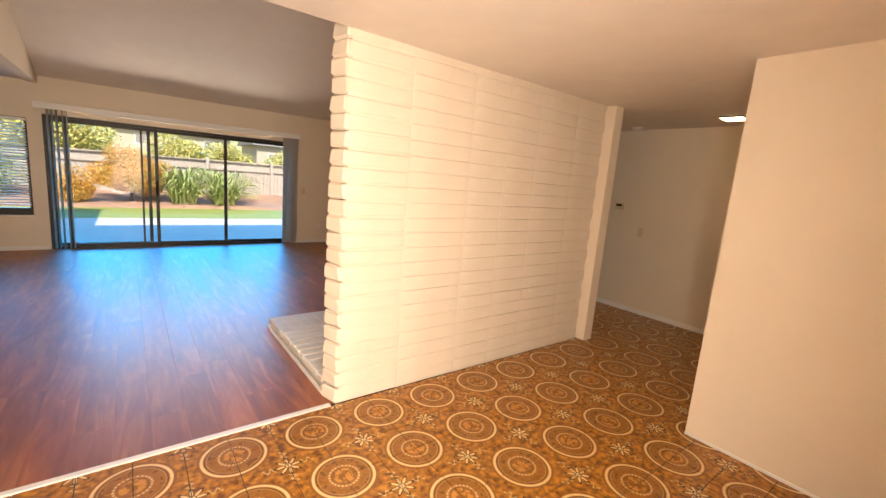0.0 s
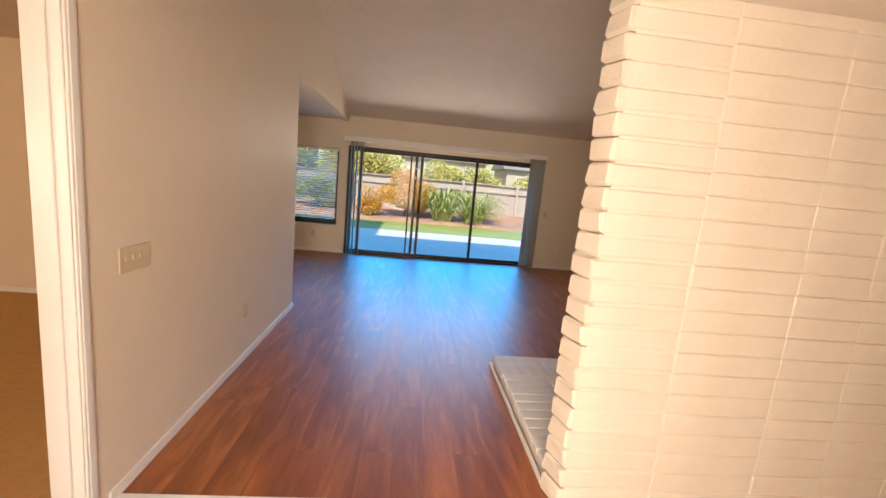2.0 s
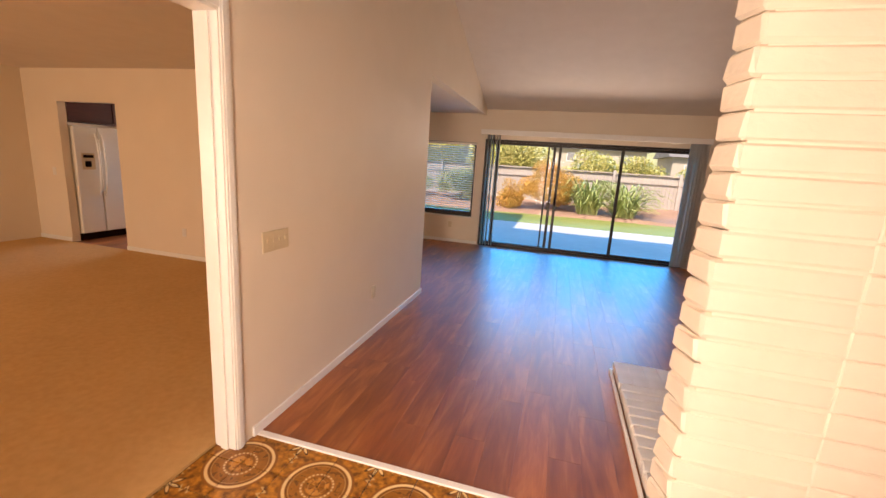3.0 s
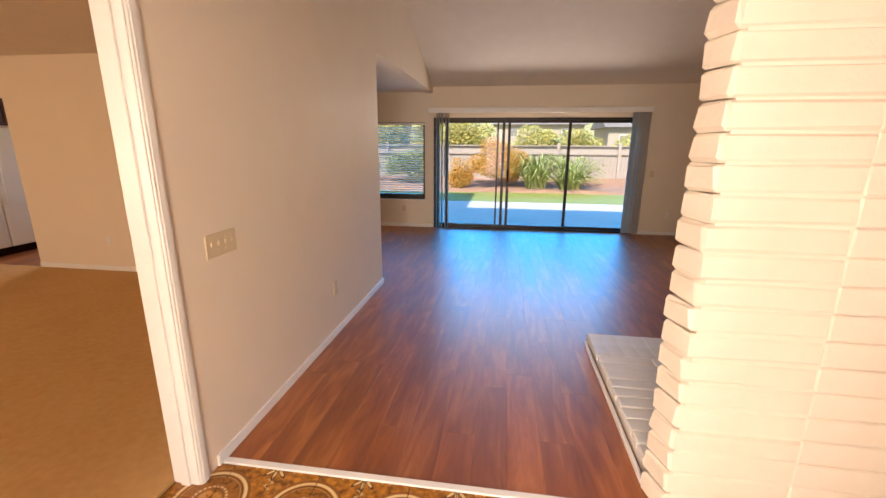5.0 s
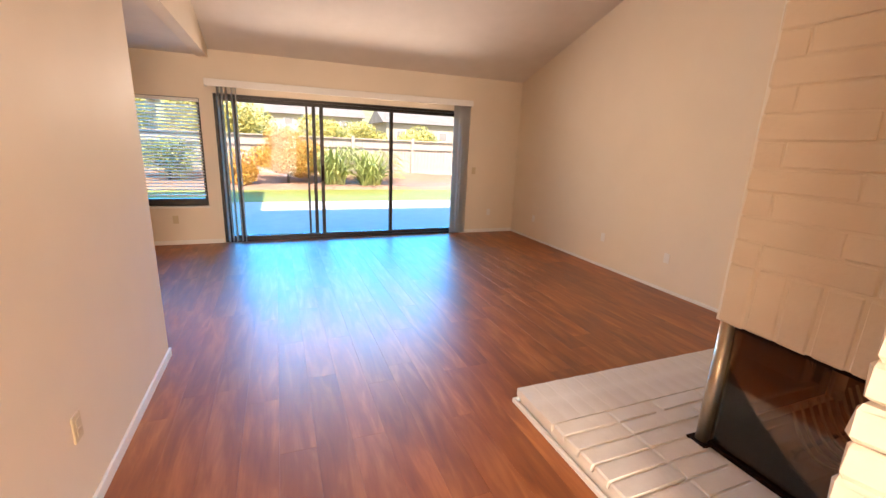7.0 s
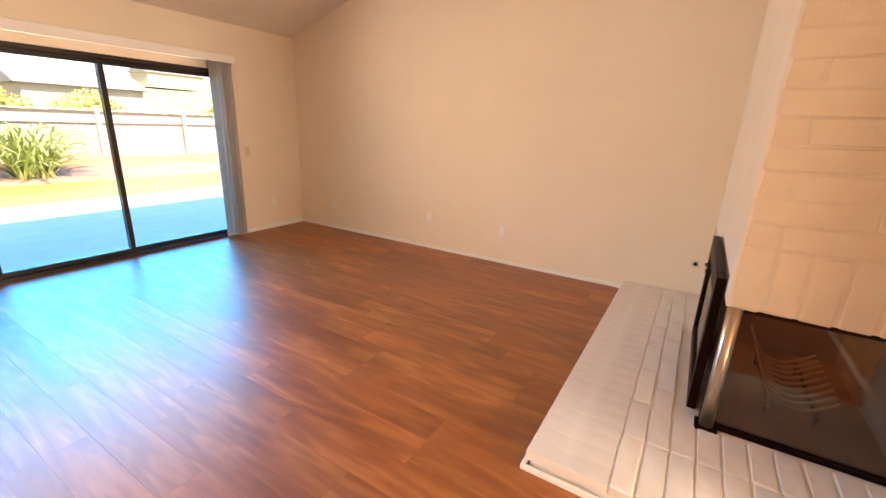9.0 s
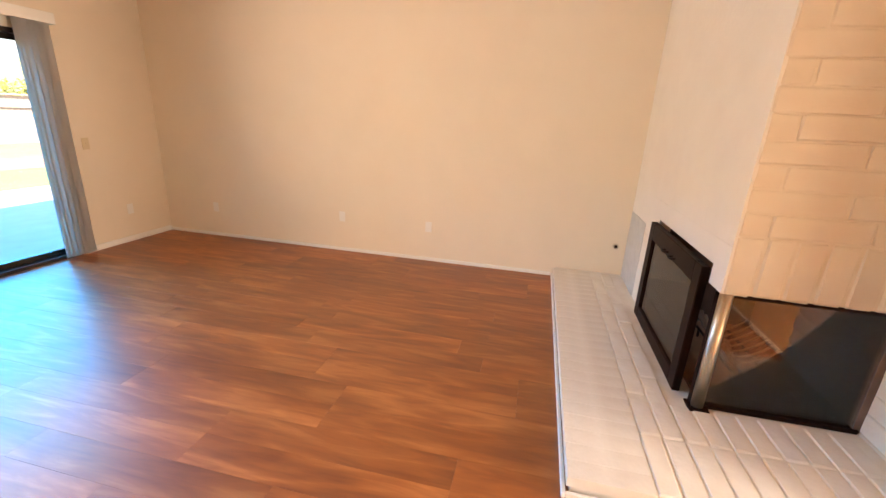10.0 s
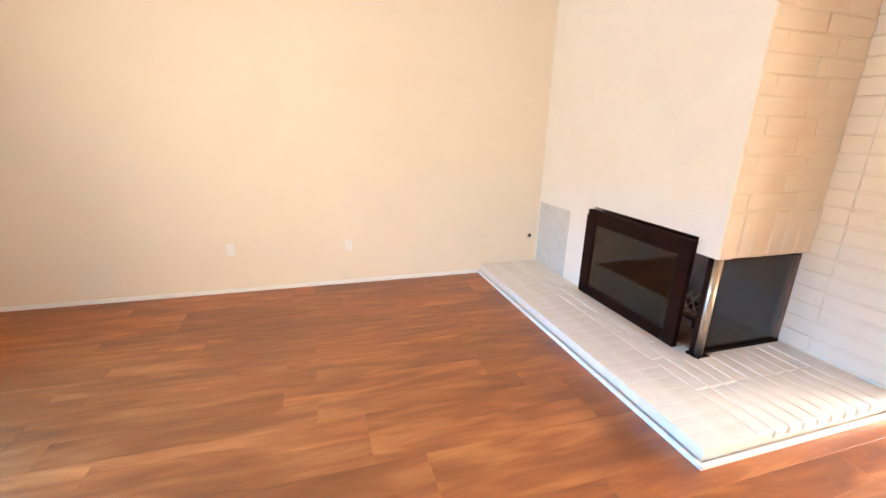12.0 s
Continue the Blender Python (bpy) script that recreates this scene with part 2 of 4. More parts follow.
M_CABINET = mat("dark_red_stained_wood", (0.09, 0.018, 0.010), 0.6, (0.05, 0.010, 0.006), 5, 0.2, 40, stretch=(1, 1, 6))
M_CONCRETE = mat("patio_concrete", (0.56, 0.50, 0.44), 0.85, (0.49, 0.43, 0.38), 4, 0.4, 80)
M_LAWN = mat("lawn_grass", (0.22, 0.27, 0.05), 0.9, (0.30, 0.31, 0.08), 12, 1.0, 120)
M_GROUND = mat("dry_grass_ground", (0.20, 0.17, 0.08), 0.95, (0.13, 0.12, 0.05), 0.3, 0.5, 10)
M_MULCH = mat("red_bark_mulch", (0.42, 0.25, 0.17), 0.95, (0.30, 0.18, 0.12), 30, 1.0, 90)
M_FENCE = mat("weathered_fence_wood", (0.50, 0.43, 0.37), 0.85, (0.38, 0.31, 0.26), 5, 0.5, 40, stretch=(6, 6, 0.7))
M_STUCCO = mat("tan_stucco", (0.50, 0.42, 0.33), 0.9, (0.45, 0.38, 0.29), 4, 0.6, 60)
M_ROOF = mat("grey_shingle_roof", (0.30, 0.28, 0.27), 0.9, (0.22, 0.20, 0.19), 8, 0.6, 20)
M_BARK = mat("brown_bark", (0.13, 0.09, 0.06), 0.95, (0.08, 0.05, 0.035), 14, 0.8, 40)
M_GLASS = glass_material("window_glass", ior=1.12)
M_FPGLASS = glass_material("smoked_fireplace_glass", (0.78, 0.62, 0.52), 1.65, 0.03)


def leaf_material(name, c1, c2):
    m = mat(name, c1, 0.55, c2, 2.5)
    m.node_tree.nodes["Principled BSDF"].inputs["Transmission Weight"].default_value = 0.0
    return m


M_LEAF_ORANGE = leaf_material("orange_shrub_leaf", (0.66, 0.32, 0.05), (0.56, 0.36, 0.08))
M_LEAF_GREEN = leaf_material("green_shrub_leaf", (0.30, 0.33, 0.08), (0.40, 0.38, 0.13))
M_LEAF_OLIVE = leaf_material("olive_tree_leaf", (0.46, 0.43, 0.11), (0.55, 0.44, 0.13))


# ---- building helpers ----
def box(bm, x0, x1, y0, y1, z0, z1, bevel=0.0):
    r = bmesh.ops.create_cube(bm, size=1.0, matrix=Matrix.Translation(((x0 + x1) / 2, (y0 + y1) / 2, (z0 + z1) / 2)) @ Matrix.Diagonal((x1 - x0, y1 - y0, z1 - z0, 1)))
    if bevel:
        vs = set(r["verts"])
        es = [ed for ed in bm.edges if ed.verts[0] in vs and ed.verts[1] in vs]
        bmesh.ops.bevel(bm, geom=es, offset=bevel, segments=1, affect="EDGES", profile=0.5)
    return bm


def tube(bm, a, b, r, seg=12, r2=None):
    a, b = Vector(a), Vector(b)
    q = (b - a).to_track_quat("Z", "Y").to_matrix().to_4x4()
    bmesh.ops.create_cone(bm, cap_ends=True, segments=seg, radius1=r, radius2=r if r2 is None else r2, depth=(b - a).length, matrix=Matrix.Translation((a + b) / 2) @ q)
    return bm


def prism(bm, pts, x0, x1):
    """A polygon of (y, z) drawn out along x."""
    lo = [bm.verts.new((x0, y, z)) for y, z in pts]
    hi = [bm.verts.new((x1, y, z)) for y, z in pts]
    bm.faces.new(lo)
    bm.faces.new(list(reversed(hi)))
    for i in range(len(pts)):
        j = (i + 1) % len(pts)
        bm.faces.new((lo[j], lo[i], hi[i], hi[j]))
    bmesh.ops.recalc_face_normals(bm, faces=bm.faces)
    return bm


def mesh_of(name, bm, material):
    me = bpy.data.meshes.new(name)
    bm.to_mesh(me)
    bm.free()
    me.materials.append(material)
    return me


def boxes(*specs, bevel=0.0):
    bm = bmesh.new()
    for sp in specs:
        box(bm, *sp, bevel=bevel)
    return bm


def structure(name, bm, material, label="", category=""):
    return tagged(new(name, mesh_of(name, bm, material)), label, category or name.split("_")[0], kind="structure")


def thing(name, at, label, category, group="", turn=0.0):
    ob = new(name)
    ob.empty_display_size = 0.1
    ob.matrix_world = pose(*at, 0, 0, turn)
    return tagged(ob, label, category, group)


def part(name, bm, material, parent, label=""):
    """A mesh under a thing or a part, modelled in the thing's own axes."""
    ob = new(name, mesh_of(name, bm, material))
    ob.parent = parent
    return tagged(ob, label)


def smooth(ob):
    for f in ob.data.polygons:
        f.use_smooth = True
    return ob


# ---- plan ----
XL, XR, YB = -1.035, 3.82, 8.73            # family room: long wall, far side wall, glass wall
YE = 2.34                                 # line between entry and family room
RIDGE, SLOPE, ZV = 4.4, 0.32, 2.65        # vaulted ceiling


def vault(y):
    return ZV + SLOPE * (YB - max(y, RIDGE)) - SLOPE * max(0, RIDGE - y)


# ---- walls and ceilings ----
structure("wall_left", prism(bmesh.new(), [(2.20, 0), (5.21, 0), (5.21, 2.53), (YB, 2.53), (YB, vault(YB)), (RIDGE, vault(RIDGE)), (2.20, vault(2.20))], XL - 0.13, XL), M_WALL, "cream painted wall of the family room", "wall")
structure("wall_right", prism(bmesh.new(), [(2.49, 0), (YB, 0), (YB, vault(YB)), (RIDGE, vault(RIDGE)), (2.49, vault(2.49))], XR, XR + 0.12), M_WALL, "plain cream painted side wall", "wall")
W0, W1 = -2.45, -1.19                    # window in the dining nook
S0, S1, SZ = -1.02, 2.73, 2.09            # sliding door opening
structure("wall_back", boxes((-4.2, W0, YB, YB + 0.14, 0, 2.66), (W0, W1, YB, YB + 0.14, 0, 0.55), (W0, W1, YB, YB + 0.14, 2.01, 2.66), (W1, S0, YB, YB + 0.14, 0, 2.66),
                             (S0, S1, YB, YB + 0.14, SZ, 2.66), (S1, XR + 0.12, YB, YB + 0.14, 0, 2.66)), M_WALL, "cream painted wall round the sliding glass door", "wall")
structure("wall_nook", boxes((-4.32, -4.2, 5.21, 5.55, 0, 2.55), (-4.32, -4.2, 7.05, YB + 0.14, 0, 2.55), (-4.32, -4.2, 5.55, 7.05, 0, 0.85), (-4.32, -4.2, 5.55, 7.05, 2.05, 2.55)), M_WALL, "cream painted end wall of the dining nook", "wall")
structure("ceiling_nook", boxes((-4.32, XL - 0.13, 5.21, YB + 0.14, 2.55, 2.67)), M_CEIL, "flat white ceiling over the dining nook", "ceiling")
bm = prism(bmesh.new(), [(YB + 0.14, vault(YB) - 0.06), (RIDGE, vault(RIDGE)), (YE, vault(YE)), (YE, vault(YE) + 0.12), (RIDGE, vault(RIDGE) + 0.12), (YB + 0.14, vault(YB) + 0.06)], XL - 0.13, XR + 0.12)
structure("ceiling_vault", bm, M_CEIL, "sloping white vaulted ceiling", "ceiling")
structure("wall_over_entry", boxes((XL, XR, YE - 0.12, YE, 2.56, 3.37)), M_WALL, "cream wall above the entry opening", "wall")
structure("ceiling_entry", boxes((XL - 0.13, 5.57, -0.45, YE, 2.44, 2.56), (3.97, 5.57, YE, 4.5, 2.44, 2.56)), M_CEIL, "low white textured entry ceiling", "ceiling")
structure("wall_front", boxes((XL - 0.13, -0.49, -0.45, -0.33, 0, 2.44), (0.47, 3.09, -0.45, -0.33, 0, 2.44), (-0.49, 0.47, -0.45, -0.33, 2.06, 2.44)), M_WALL, "cream painted front wall", "wall")
structure("wall_entry_side", boxes((2.985, 3.09, -0.33, 0.845, 0, 2.44), (3.09, 5.45, 0.725, 0.845, 0, 2.44)), M_WALL, "plain cream wall beside the entry", "wall")
structure("wall_hall", boxes((5.45, 5.57, 0.82, 4.5, 0, 2.44), (3.97, 5.57, 4.38, 4.5, 0, 2.44), (3.92, 3.97, 2.49, 4.5, 0, 2.44)), M_WALL, "cream painted hallway wall in shade", "wall")
# carpeted room and kitchen
structure("wall_opening", boxes((XL - 0.13, XL, -0.33, 0.25, 0, 2.44), (XL - 0.13, XL, 0.25, 2.20, 2.19, 2.44)), M_WALL, "cream wall over the wide cased opening", "wall")
K0, K1, KZ = -6.72, -5.60, 2.10           # kitchen doorway
structure("wall_carpet_room", boxes((-7.4, K0, 5.10, 5.21, 0, 2.66), (K1, XL - 0.13, 5.10, 5.21, 0, 2.66), (K0, K1, 5.10, 5.21, KZ, 2.66), (-7.52, -7.4, -3.1, 5.21, 0, 2.66),
                                    (-7.4, -6.6, -3.12, -3.0, 0, 2.66), (-3.8, XL, -3.12, -3.0, 0, 2.66), (-6.6, -3.8, -3.12, -3.0, 0, 0.6), (-6.6, -3.8, -3.12, -3.0, 2.1, 2.66),
                                    (XL - 0.13, XL, -3.0, -0.45, 0, 2.66)), M_WALL, "cream painted walls of the carpeted room", "wall")
structure("ceiling_carpet_room", boxes((-7.52, XL - 0.13, -3.12, 5.21, 2.55, 2.67)), M_CEIL, "flat white ceiling of the carpeted room", "ceiling")
structure("wall_kitchen", boxes((-9.0, -7.3, 7.6, 7.72, 0, 2.55), (-5.9, -4.32, 7.6, 7.72, 0, 2.55), (-7.3, -5.9, 7.6, 7.72, 0, 1.1), (-7.3, -5.9, 7.6, 7.72, 2.1, 2.55), (-9.12, -9.0, 5.10, 7.72, 0, 2.6), (-9.0, -7.52, 5.10, 5.21, 0, 2.6)), M_WALL, "cream kitchen wall", "wall")
structure("ceiling_kitchen", boxes((-9.12, -4.32, 5.21, 7.72, 2.55, 2.67)), M_CEIL, "white kitchen ceiling", "ceiling")

# floors under the planks and tiles, and the carpet
floor = structure("floor", boxes((-4.32, XR, 2.36, YB + 0.02, -0.14, -0.012)), M_GROUT, "reddish brown wood plank floor", "floor")
entry_floor = structure("floor_entry", boxes((XL - 0.14, 5.57, -0.45, 2.33, -0.14, -0.006), (3.97, 5.57, 2.33, 4.5, -0.14, -0.006)), M_GROUT, "brown ring-patterned ceramic tile floor", "floor")
structure("floor_carpet", boxes((-7.52, XL - 0.14, -3.12, 5.10, -0.14, 0.012)), M_CARPET, "tan cut-pile carpet", "carpet")
structure("floor_kitchen", boxes((-9.12, -4.32, 5.10, 7.72, -0.14, 0.0)), M_WOOD, "brown wood kitchen floor", "floor")
structure("threshold_strip", boxes((XL, 1.04, 2.325, 2.365, -0.01, 0.006), bevel=0.003), M_TRIM, "pale metal strip between tile and wood floor", "threshold")

# ---- slump block wall between entry and fireplace ----
rnd = random.Random(4)


def block_meshes(name, lx, ly, lz, bevel, material, count=4, wobble=0.004, along=None):
    """A few slightly different rounded blocks, centred, to be shared by many objects."""
    out = []
    for _ in range(count):
        bm = box(bmesh.new(), -lx / 2, lx / 2, -ly / 2, ly / 2, -lz / 2, lz / 2, 0 if along else bevel)
        if along:
            es = [ed for ed in bm.edges if abs((ed.verts[0].co - ed.verts[1].co).normalized()[along - 1]) > 0.9 or (ed.verts[0].co.x < 0 and ed.verts[1].co.x < 0 and along == 1)]
            bmesh.ops.bevel(bm, geom=es, offset=bevel, segments=1, affect="EDGES", profile=0.5)
        for v in bm.verts:
            v.co += Vector([rnd.uniform(-wobble, wobble) for _ in range(3)])
        out.append(mesh_of(name, bm, material))
    return out


def lay(name, meshes, at, parent, turn=0.0):
    ob = new(name, rnd.choice(meshes))
    ob.parent = parent
    ob.matrix_local = pose(*at, 0, 0, turn)
    return ob


COURSE = 0.1085
block_wall = structure("wall_block", boxes((1.10, 3.83, YE + 0.006, 2.485, 0, 3.38)), M_BLOCK, "cream painted slump block wall", "wall")
structure("block_wall_post", boxes((3.84, 3.975, 2.24, 2.49, 0, 2.44)), M_WALL, "cream trim post at the end of the block wall", "post")
BX = [1.042, 1.55, 2.10, 2.48, 2.86, 3.39, 3.77, 3.83]
for i in range(len(BX) - 1):
    w = BX[i + 1] - BX[i]
    ms = block_meshes("block", w - 0.0015, 0.158, COURSE - 0.002, 0.014 if i == 0 else 0.006, M_BLOCK, 5, 0.005 if i == 0 else 0.0015, along=1)
    for me in ms if i == 0 else ():
        for v in me.vertices:
            if v.co.x < 0:
                v.co.x += 0.026 if v.co.y < 0 else -0.011
    for k in range(23):
        if i == 6 and k % 2:
            continue
        z = (k + 0.5) * COURSE - (0.007 if k == 0 else 0.0)
        lay("block", ms, ((BX[i] + BX[i + 1]) / 2 + (rnd.uniform(-0.010, 0.004) if i == 0 else 0.0), (YE + 2.492) / 2 + rnd.uniform(-0.002, 0.002), z), block_wall)

# ---- fireplace: chimney breast, hearth, doors ----
FX, FY = 1.70, 3.285                       # outer corner of the chimney breast
ZH, ZL = 0.095, 0.765                      # hearth top, lintel
chimney = structure("wall_chimney", boxes((FX + 0.06, XR, 2.495, FY - 0.012, 1.0, 3.42), (2.92, XR, 2.495, FY - 0.012, 0, 1.0), (FX + 0.06, 2.92, FY - 0.10, FY - 0.012, 0.87, 1.0)), M_BLOCK, "cream painted chimney breast", "chimney")
ms_sold = block_meshes("soldier_block", 0.10, 0.121, 0.296, 0.012, M_BLOCK, 4, 0.004)
for k in range(6):
    lay("soldier_block", ms_sold, (FX + 0.05, FY - 0.061 - k * 0.1265, ZL + 0.15), chimney)
lay("soldier_block", block_meshes("soldier_block", 0.10, 0.024, 0.30, 0.005, M_BLOCK, 1), (FX + 0.05, 2.508, ZL + 0.15), chimney)
z, k = ZL + 0.30, 0
half = block_meshes("block", 0.12, 0.117, COURSE - 0.004, 0.007, M_BLOCK, 3)
long = block_meshes("block", 0.12, 0.397, COURSE - 0.004, 0.007, M_BLOCK, 4)
rest = {0: block_meshes("block", 0.12, 0.255, COURSE - 0.004, 0.007, M_BLOCK, 3), 1: block_meshes("block", 0.12, 0.381, COURSE - 0.004, 0.007, M_BLOCK, 3)}
while z < 3.3:
    j = k % 2
    y = FY
    for m_, ln in ((half, 0.122), (long, 0.402), (rest[0], 0.26)) if j == 0 else ((long, 0.402), (rest[1], 0.386)):
        lay("block", m_, (FX + 0.06 + rnd.uniform(-0.003, 0.003), y - ln / 2, z + COURSE / 2), chimney)
        y -= ln
    z += COURSE
    k += 1
part("mortar_face", boxes((FX + 0.0065, FX + 0.101, 2.497, FY - 0.013, ZL + 0.006, 3.42)), M_BLOCK, chimney)
part("plaster_face", boxes((FX + 0.004, XR - 0.002, FY - 0.011, FY + 0.006, 1.005, 3.42), (2.90, XR - 0.002, FY - 0.011, FY + 0.006, ZH, 1.004), (1.86, 2.90, FY - 0.011, FY + 0.006, 0.872, 1.004), (FX + 0.004, 1.86, FY - 0.011, FY + 0.006, ZL + 0.003, 1.004)), M_PLASTER, chimney)
part("corner_block", boxes((FX + 0.101, FX + 0.14, FY - 0.1, FY - 0.001, ZL + 0.003, 1.082)), M_BLOCK, chimney)

firebox = thing("firebox", (2.3, 2.9, ZH), "sooty brown firebrick firebox inside the chimney", "fireplace")
part("back_wall", boxes((-0.56, 0.62, -0.405, -0.37, 0, 0.9)), M_SOOT, firebox)
part("side_wall", boxes((0.58, 0.62, -0.37, 0.30, 0, 0.9)), M_SOOT, firebox)
part("fire_floor", boxes((-0.54, 0.58, -0.37, 0.33, 0, 0.02)), mat("ashy_brown_firebrick", (0.34, 0.21, 0.13), 0.85, (0.16, 0.09, 0.055), 6, 0.5, 40), firebox)
part("smoke_shelf", boxes((-0.50, 0.58, -0.37, 0.27, 0.86, 0.89)), M_SOOT, firebox)

grate = thing("fire_grate", (2.3, 2.88, ZH + 0.02), "black iron log grate with curved bars", "grate")
for k in range(9):
    bm, pts = bmesh.new(), []
    for i in range(9):
        t = i / 8
        pts.append(Vector((-0.28 + 0.07 * k, -0.17 + 0.34 * t, 0.06 + 0.20 * (2 * t - 1) ** 2 * (0.5 + 0.5 * t))))
    for p0, p1 in zip(pts, pts[1:]):
        tube(bm, p0, p1, 0.008, 6)
    part("bar", bm, M_STEEL, grate)
for y in (-0.1, 0.1):
    part("rail", tube(bmesh.new(), (-0.32, y, 0.06), (0.32, y, 0.06), 0.01, 8), M_BLACK, grate)
for x in (-0.28, 0.28):
    for y in (-0.1, 0.1):
        part("leg", tube(bmesh.new(), (x, y, 0), (x, y, 0.06), 0.009, 8), M_BLACK, grate)

side_glass = thing("fireplace_side_glass", (FX + 0.05, 2.90, ZH), "smoked glass side panel of the fireplace", "fireplace glass")
part("pane", boxes((-0.004, 0.004, -0.385, 0.375, 0.02, 0.665)), M_FPGLASS, side_glass).visible_shadow = False
part("bottom_rail", boxes((-0.02, 0.02, -0.39, 0.385, 0, 0.022)), M_BLACK, side_glass)
part("top_rail", boxes((-0.012, 0.012, -0.39, 0.385, 0.645, 0.668)), M_BLACK, side_glass)
corner_post = thing("fireplace_corner_post", (FX + 0.035, FY - 0.035, ZH), "rounded tarnished steel corner post of the fireplace", "post")
smooth(part("shaft", tube(bmesh.new(), (0, 0, 0.012), (0, 0, 0.668), 0.032, 20), M_STEEL, corner_post))
part("foot_plate", boxes((-0.05, 0.045, -0.05, 0.05, 0, 0.012)), M_BLACK, corner_post)

D0, D1, DZ0, DZ1 = 1.855, 2.92, 0.0, 0.755
fire_door = thing("fireplace_door", (0, FY, ZH), "black framed glass fireplace door standing on the hearth", "fireplace door")
part("stile", boxes((D0, D0 + 0.10, 0.012, 0.055, DZ0, DZ1), bevel=0.004), M_BLACK, fire_door)
part("stile", boxes((D1 - 0.10, D1, 0.012, 0.055, DZ0, DZ1), bevel=0.004), M_BLACK, fire_door)
part("top_rail", boxes((D0 + 0.10, D1 - 0.10, 0.012, 0.055, DZ1 - 0.12, DZ1), bevel=0.004), M_BLACK, fire_door)
part("bottom_rail", boxes((D0 + 0.10, D1 - 0.10, 0.012, 0.055, DZ0, DZ0 + 0.09), bevel=0.004), M_BLACK, fire_door)
part("pane", boxes((D0 + 0.10, D1 - 0.10, 0.035, 0.041, DZ0 + 0.09, DZ1 - 0.12)), M_FPGLASS, fire_door).visible_shadow = False
part("frame_return", boxes((D0 - 0.12, D0 - 0.085, -0.06, 0.0, 0, 0.668)), M_BLACK, fire_door)
part("frame_return", boxes((D1 + 0.002, D1 + 0.03, 0.0, 0.04, 0, 0.705)), M_BLACK, fire_door)
for x in (2.29, 2.44):
    bm = bmesh.new()
    pts = [Vector((x - 0.03, 0.055, 0.665)), Vector((x - 0.022, 0.085, 0.66)), Vector((x + 0.022, 0.085, 0.66)), Vector((x + 0.03, 0.055, 0.665))]
    for p0, p1 in zip(pts, pts[1:]):
        tube(bm, p0, p1, 0.005, 8)
    part("handle", bm, M_BLACK, fire_door)

patch_panel = thing("cleanout_panel", (3.47, FY, ZH), "greyish flat painted panel in the chimney breast", "panel")
part("plate", boxes((-0.22, 0.32, 0.007, 0.012, 0.0, 0.665), bevel=0.002), mat("grey_painted_panel", (0.62, 0.60, 0.55), 0.6, (0.52, 0.50, 0.46), 14, 0.5, 40), patch_panel)

# hearth slab with painted bricks
hearth = thing("hearth", (0, 0, 0), "low white painted brick hearth before the fireplace", "hearth")
part("base", boxes((1.07, XR, 2.495, 3.94, 0, 0.0945), bevel=0.004), M_HEARTH, hearth)
ms_a = block_meshes("brick", 0.1042, 0.355, 0.05, 0.0022, M_HEARTH, 4, 0.0012)
x = 1.055 + 0.05
while x < XR - 0.04:
    lay("brick", ms_a, (x, 3.782, 0.077), hearth)
    x += 0.1045
ms_b = block_meshes("brick", 0.362, 0.099, 0.05, 0.008, M_HEARTH, 4, 0.003)
ms_b2 = block_meshes("brick", 0.28, 0.099, 0.05, 0.008, M_HEARTH, 3, 0.003)
for r_ in range(3):
    x = FX + 0.06 if r_ != 1 else FX - 0.12
    while x < XR - 0.37 and r_ > 0:
        lay("brick", ms_b, (x + 0.18, 3.345 + (r_) * 0.1035, 0.077), hearth)
        x += 0.366
y = 3.55
while y > 2.52:
    lay("brick", ms_b, (1.06 + 0.18, y, 0.077), hearth)
    lay("brick", ms_b2, (1.06 + 0.366 + 0.14, y, 0.077), hearth)
    y -= 0.1045
part("edge_trim", boxes((1.035, 1.053, 2.50, 3.957, 0, 0.03), bevel=0.003), M_TRIM, hearth)
part("edge_trim", boxes((1.035, XR, 3.958, 3.975, 0, 0.03), bevel=0.003), M_TRIM, hearth)

# ---- trim ----
structure("baseboard_left", boxes((XL, XL + 0.014, 2.30, 5.222, 0, 0.062), (XL - 0.13, XL, 5.21, 5.222, 0, 0.062), bevel=0.003), M_TRIM, "thin white baseboard", "baseboard")
structure("baseboard_right", boxes((XR - 0.014, XR, 3.98, YB, 0, 0.038), bevel=0.003), M_TRIM, "thin white baseboard", "baseboard")
structure("baseboard_back", boxes((S1 + 0.02, XR - 0.014, YB - 0.014, YB, 0, 0.062), (-4.2, S0 - 0.02, YB - 0.014, YB, 0, 0.062), bevel=0.003), M_TRIM, "thin white baseboard", "baseboard")
structure("baseboard_hall", boxes((5.436, 5.45, 0.83, 4.38, 0, 0.06), (2.973, 2.985, -0.12, 0.845, 0, 0.02), bevel=0.003), M_TRIM, "thin baseboard", "baseboard")
structure("baseboard_carpet_room", boxes((-7.4, K0, 5.086, 5.10, 0.012, 0.075), (K1, XL - 0.13, 5.086, 5.10, 0.012, 0.075), bevel=0.003), M_TRIM, "thin white baseboard", "baseboard")
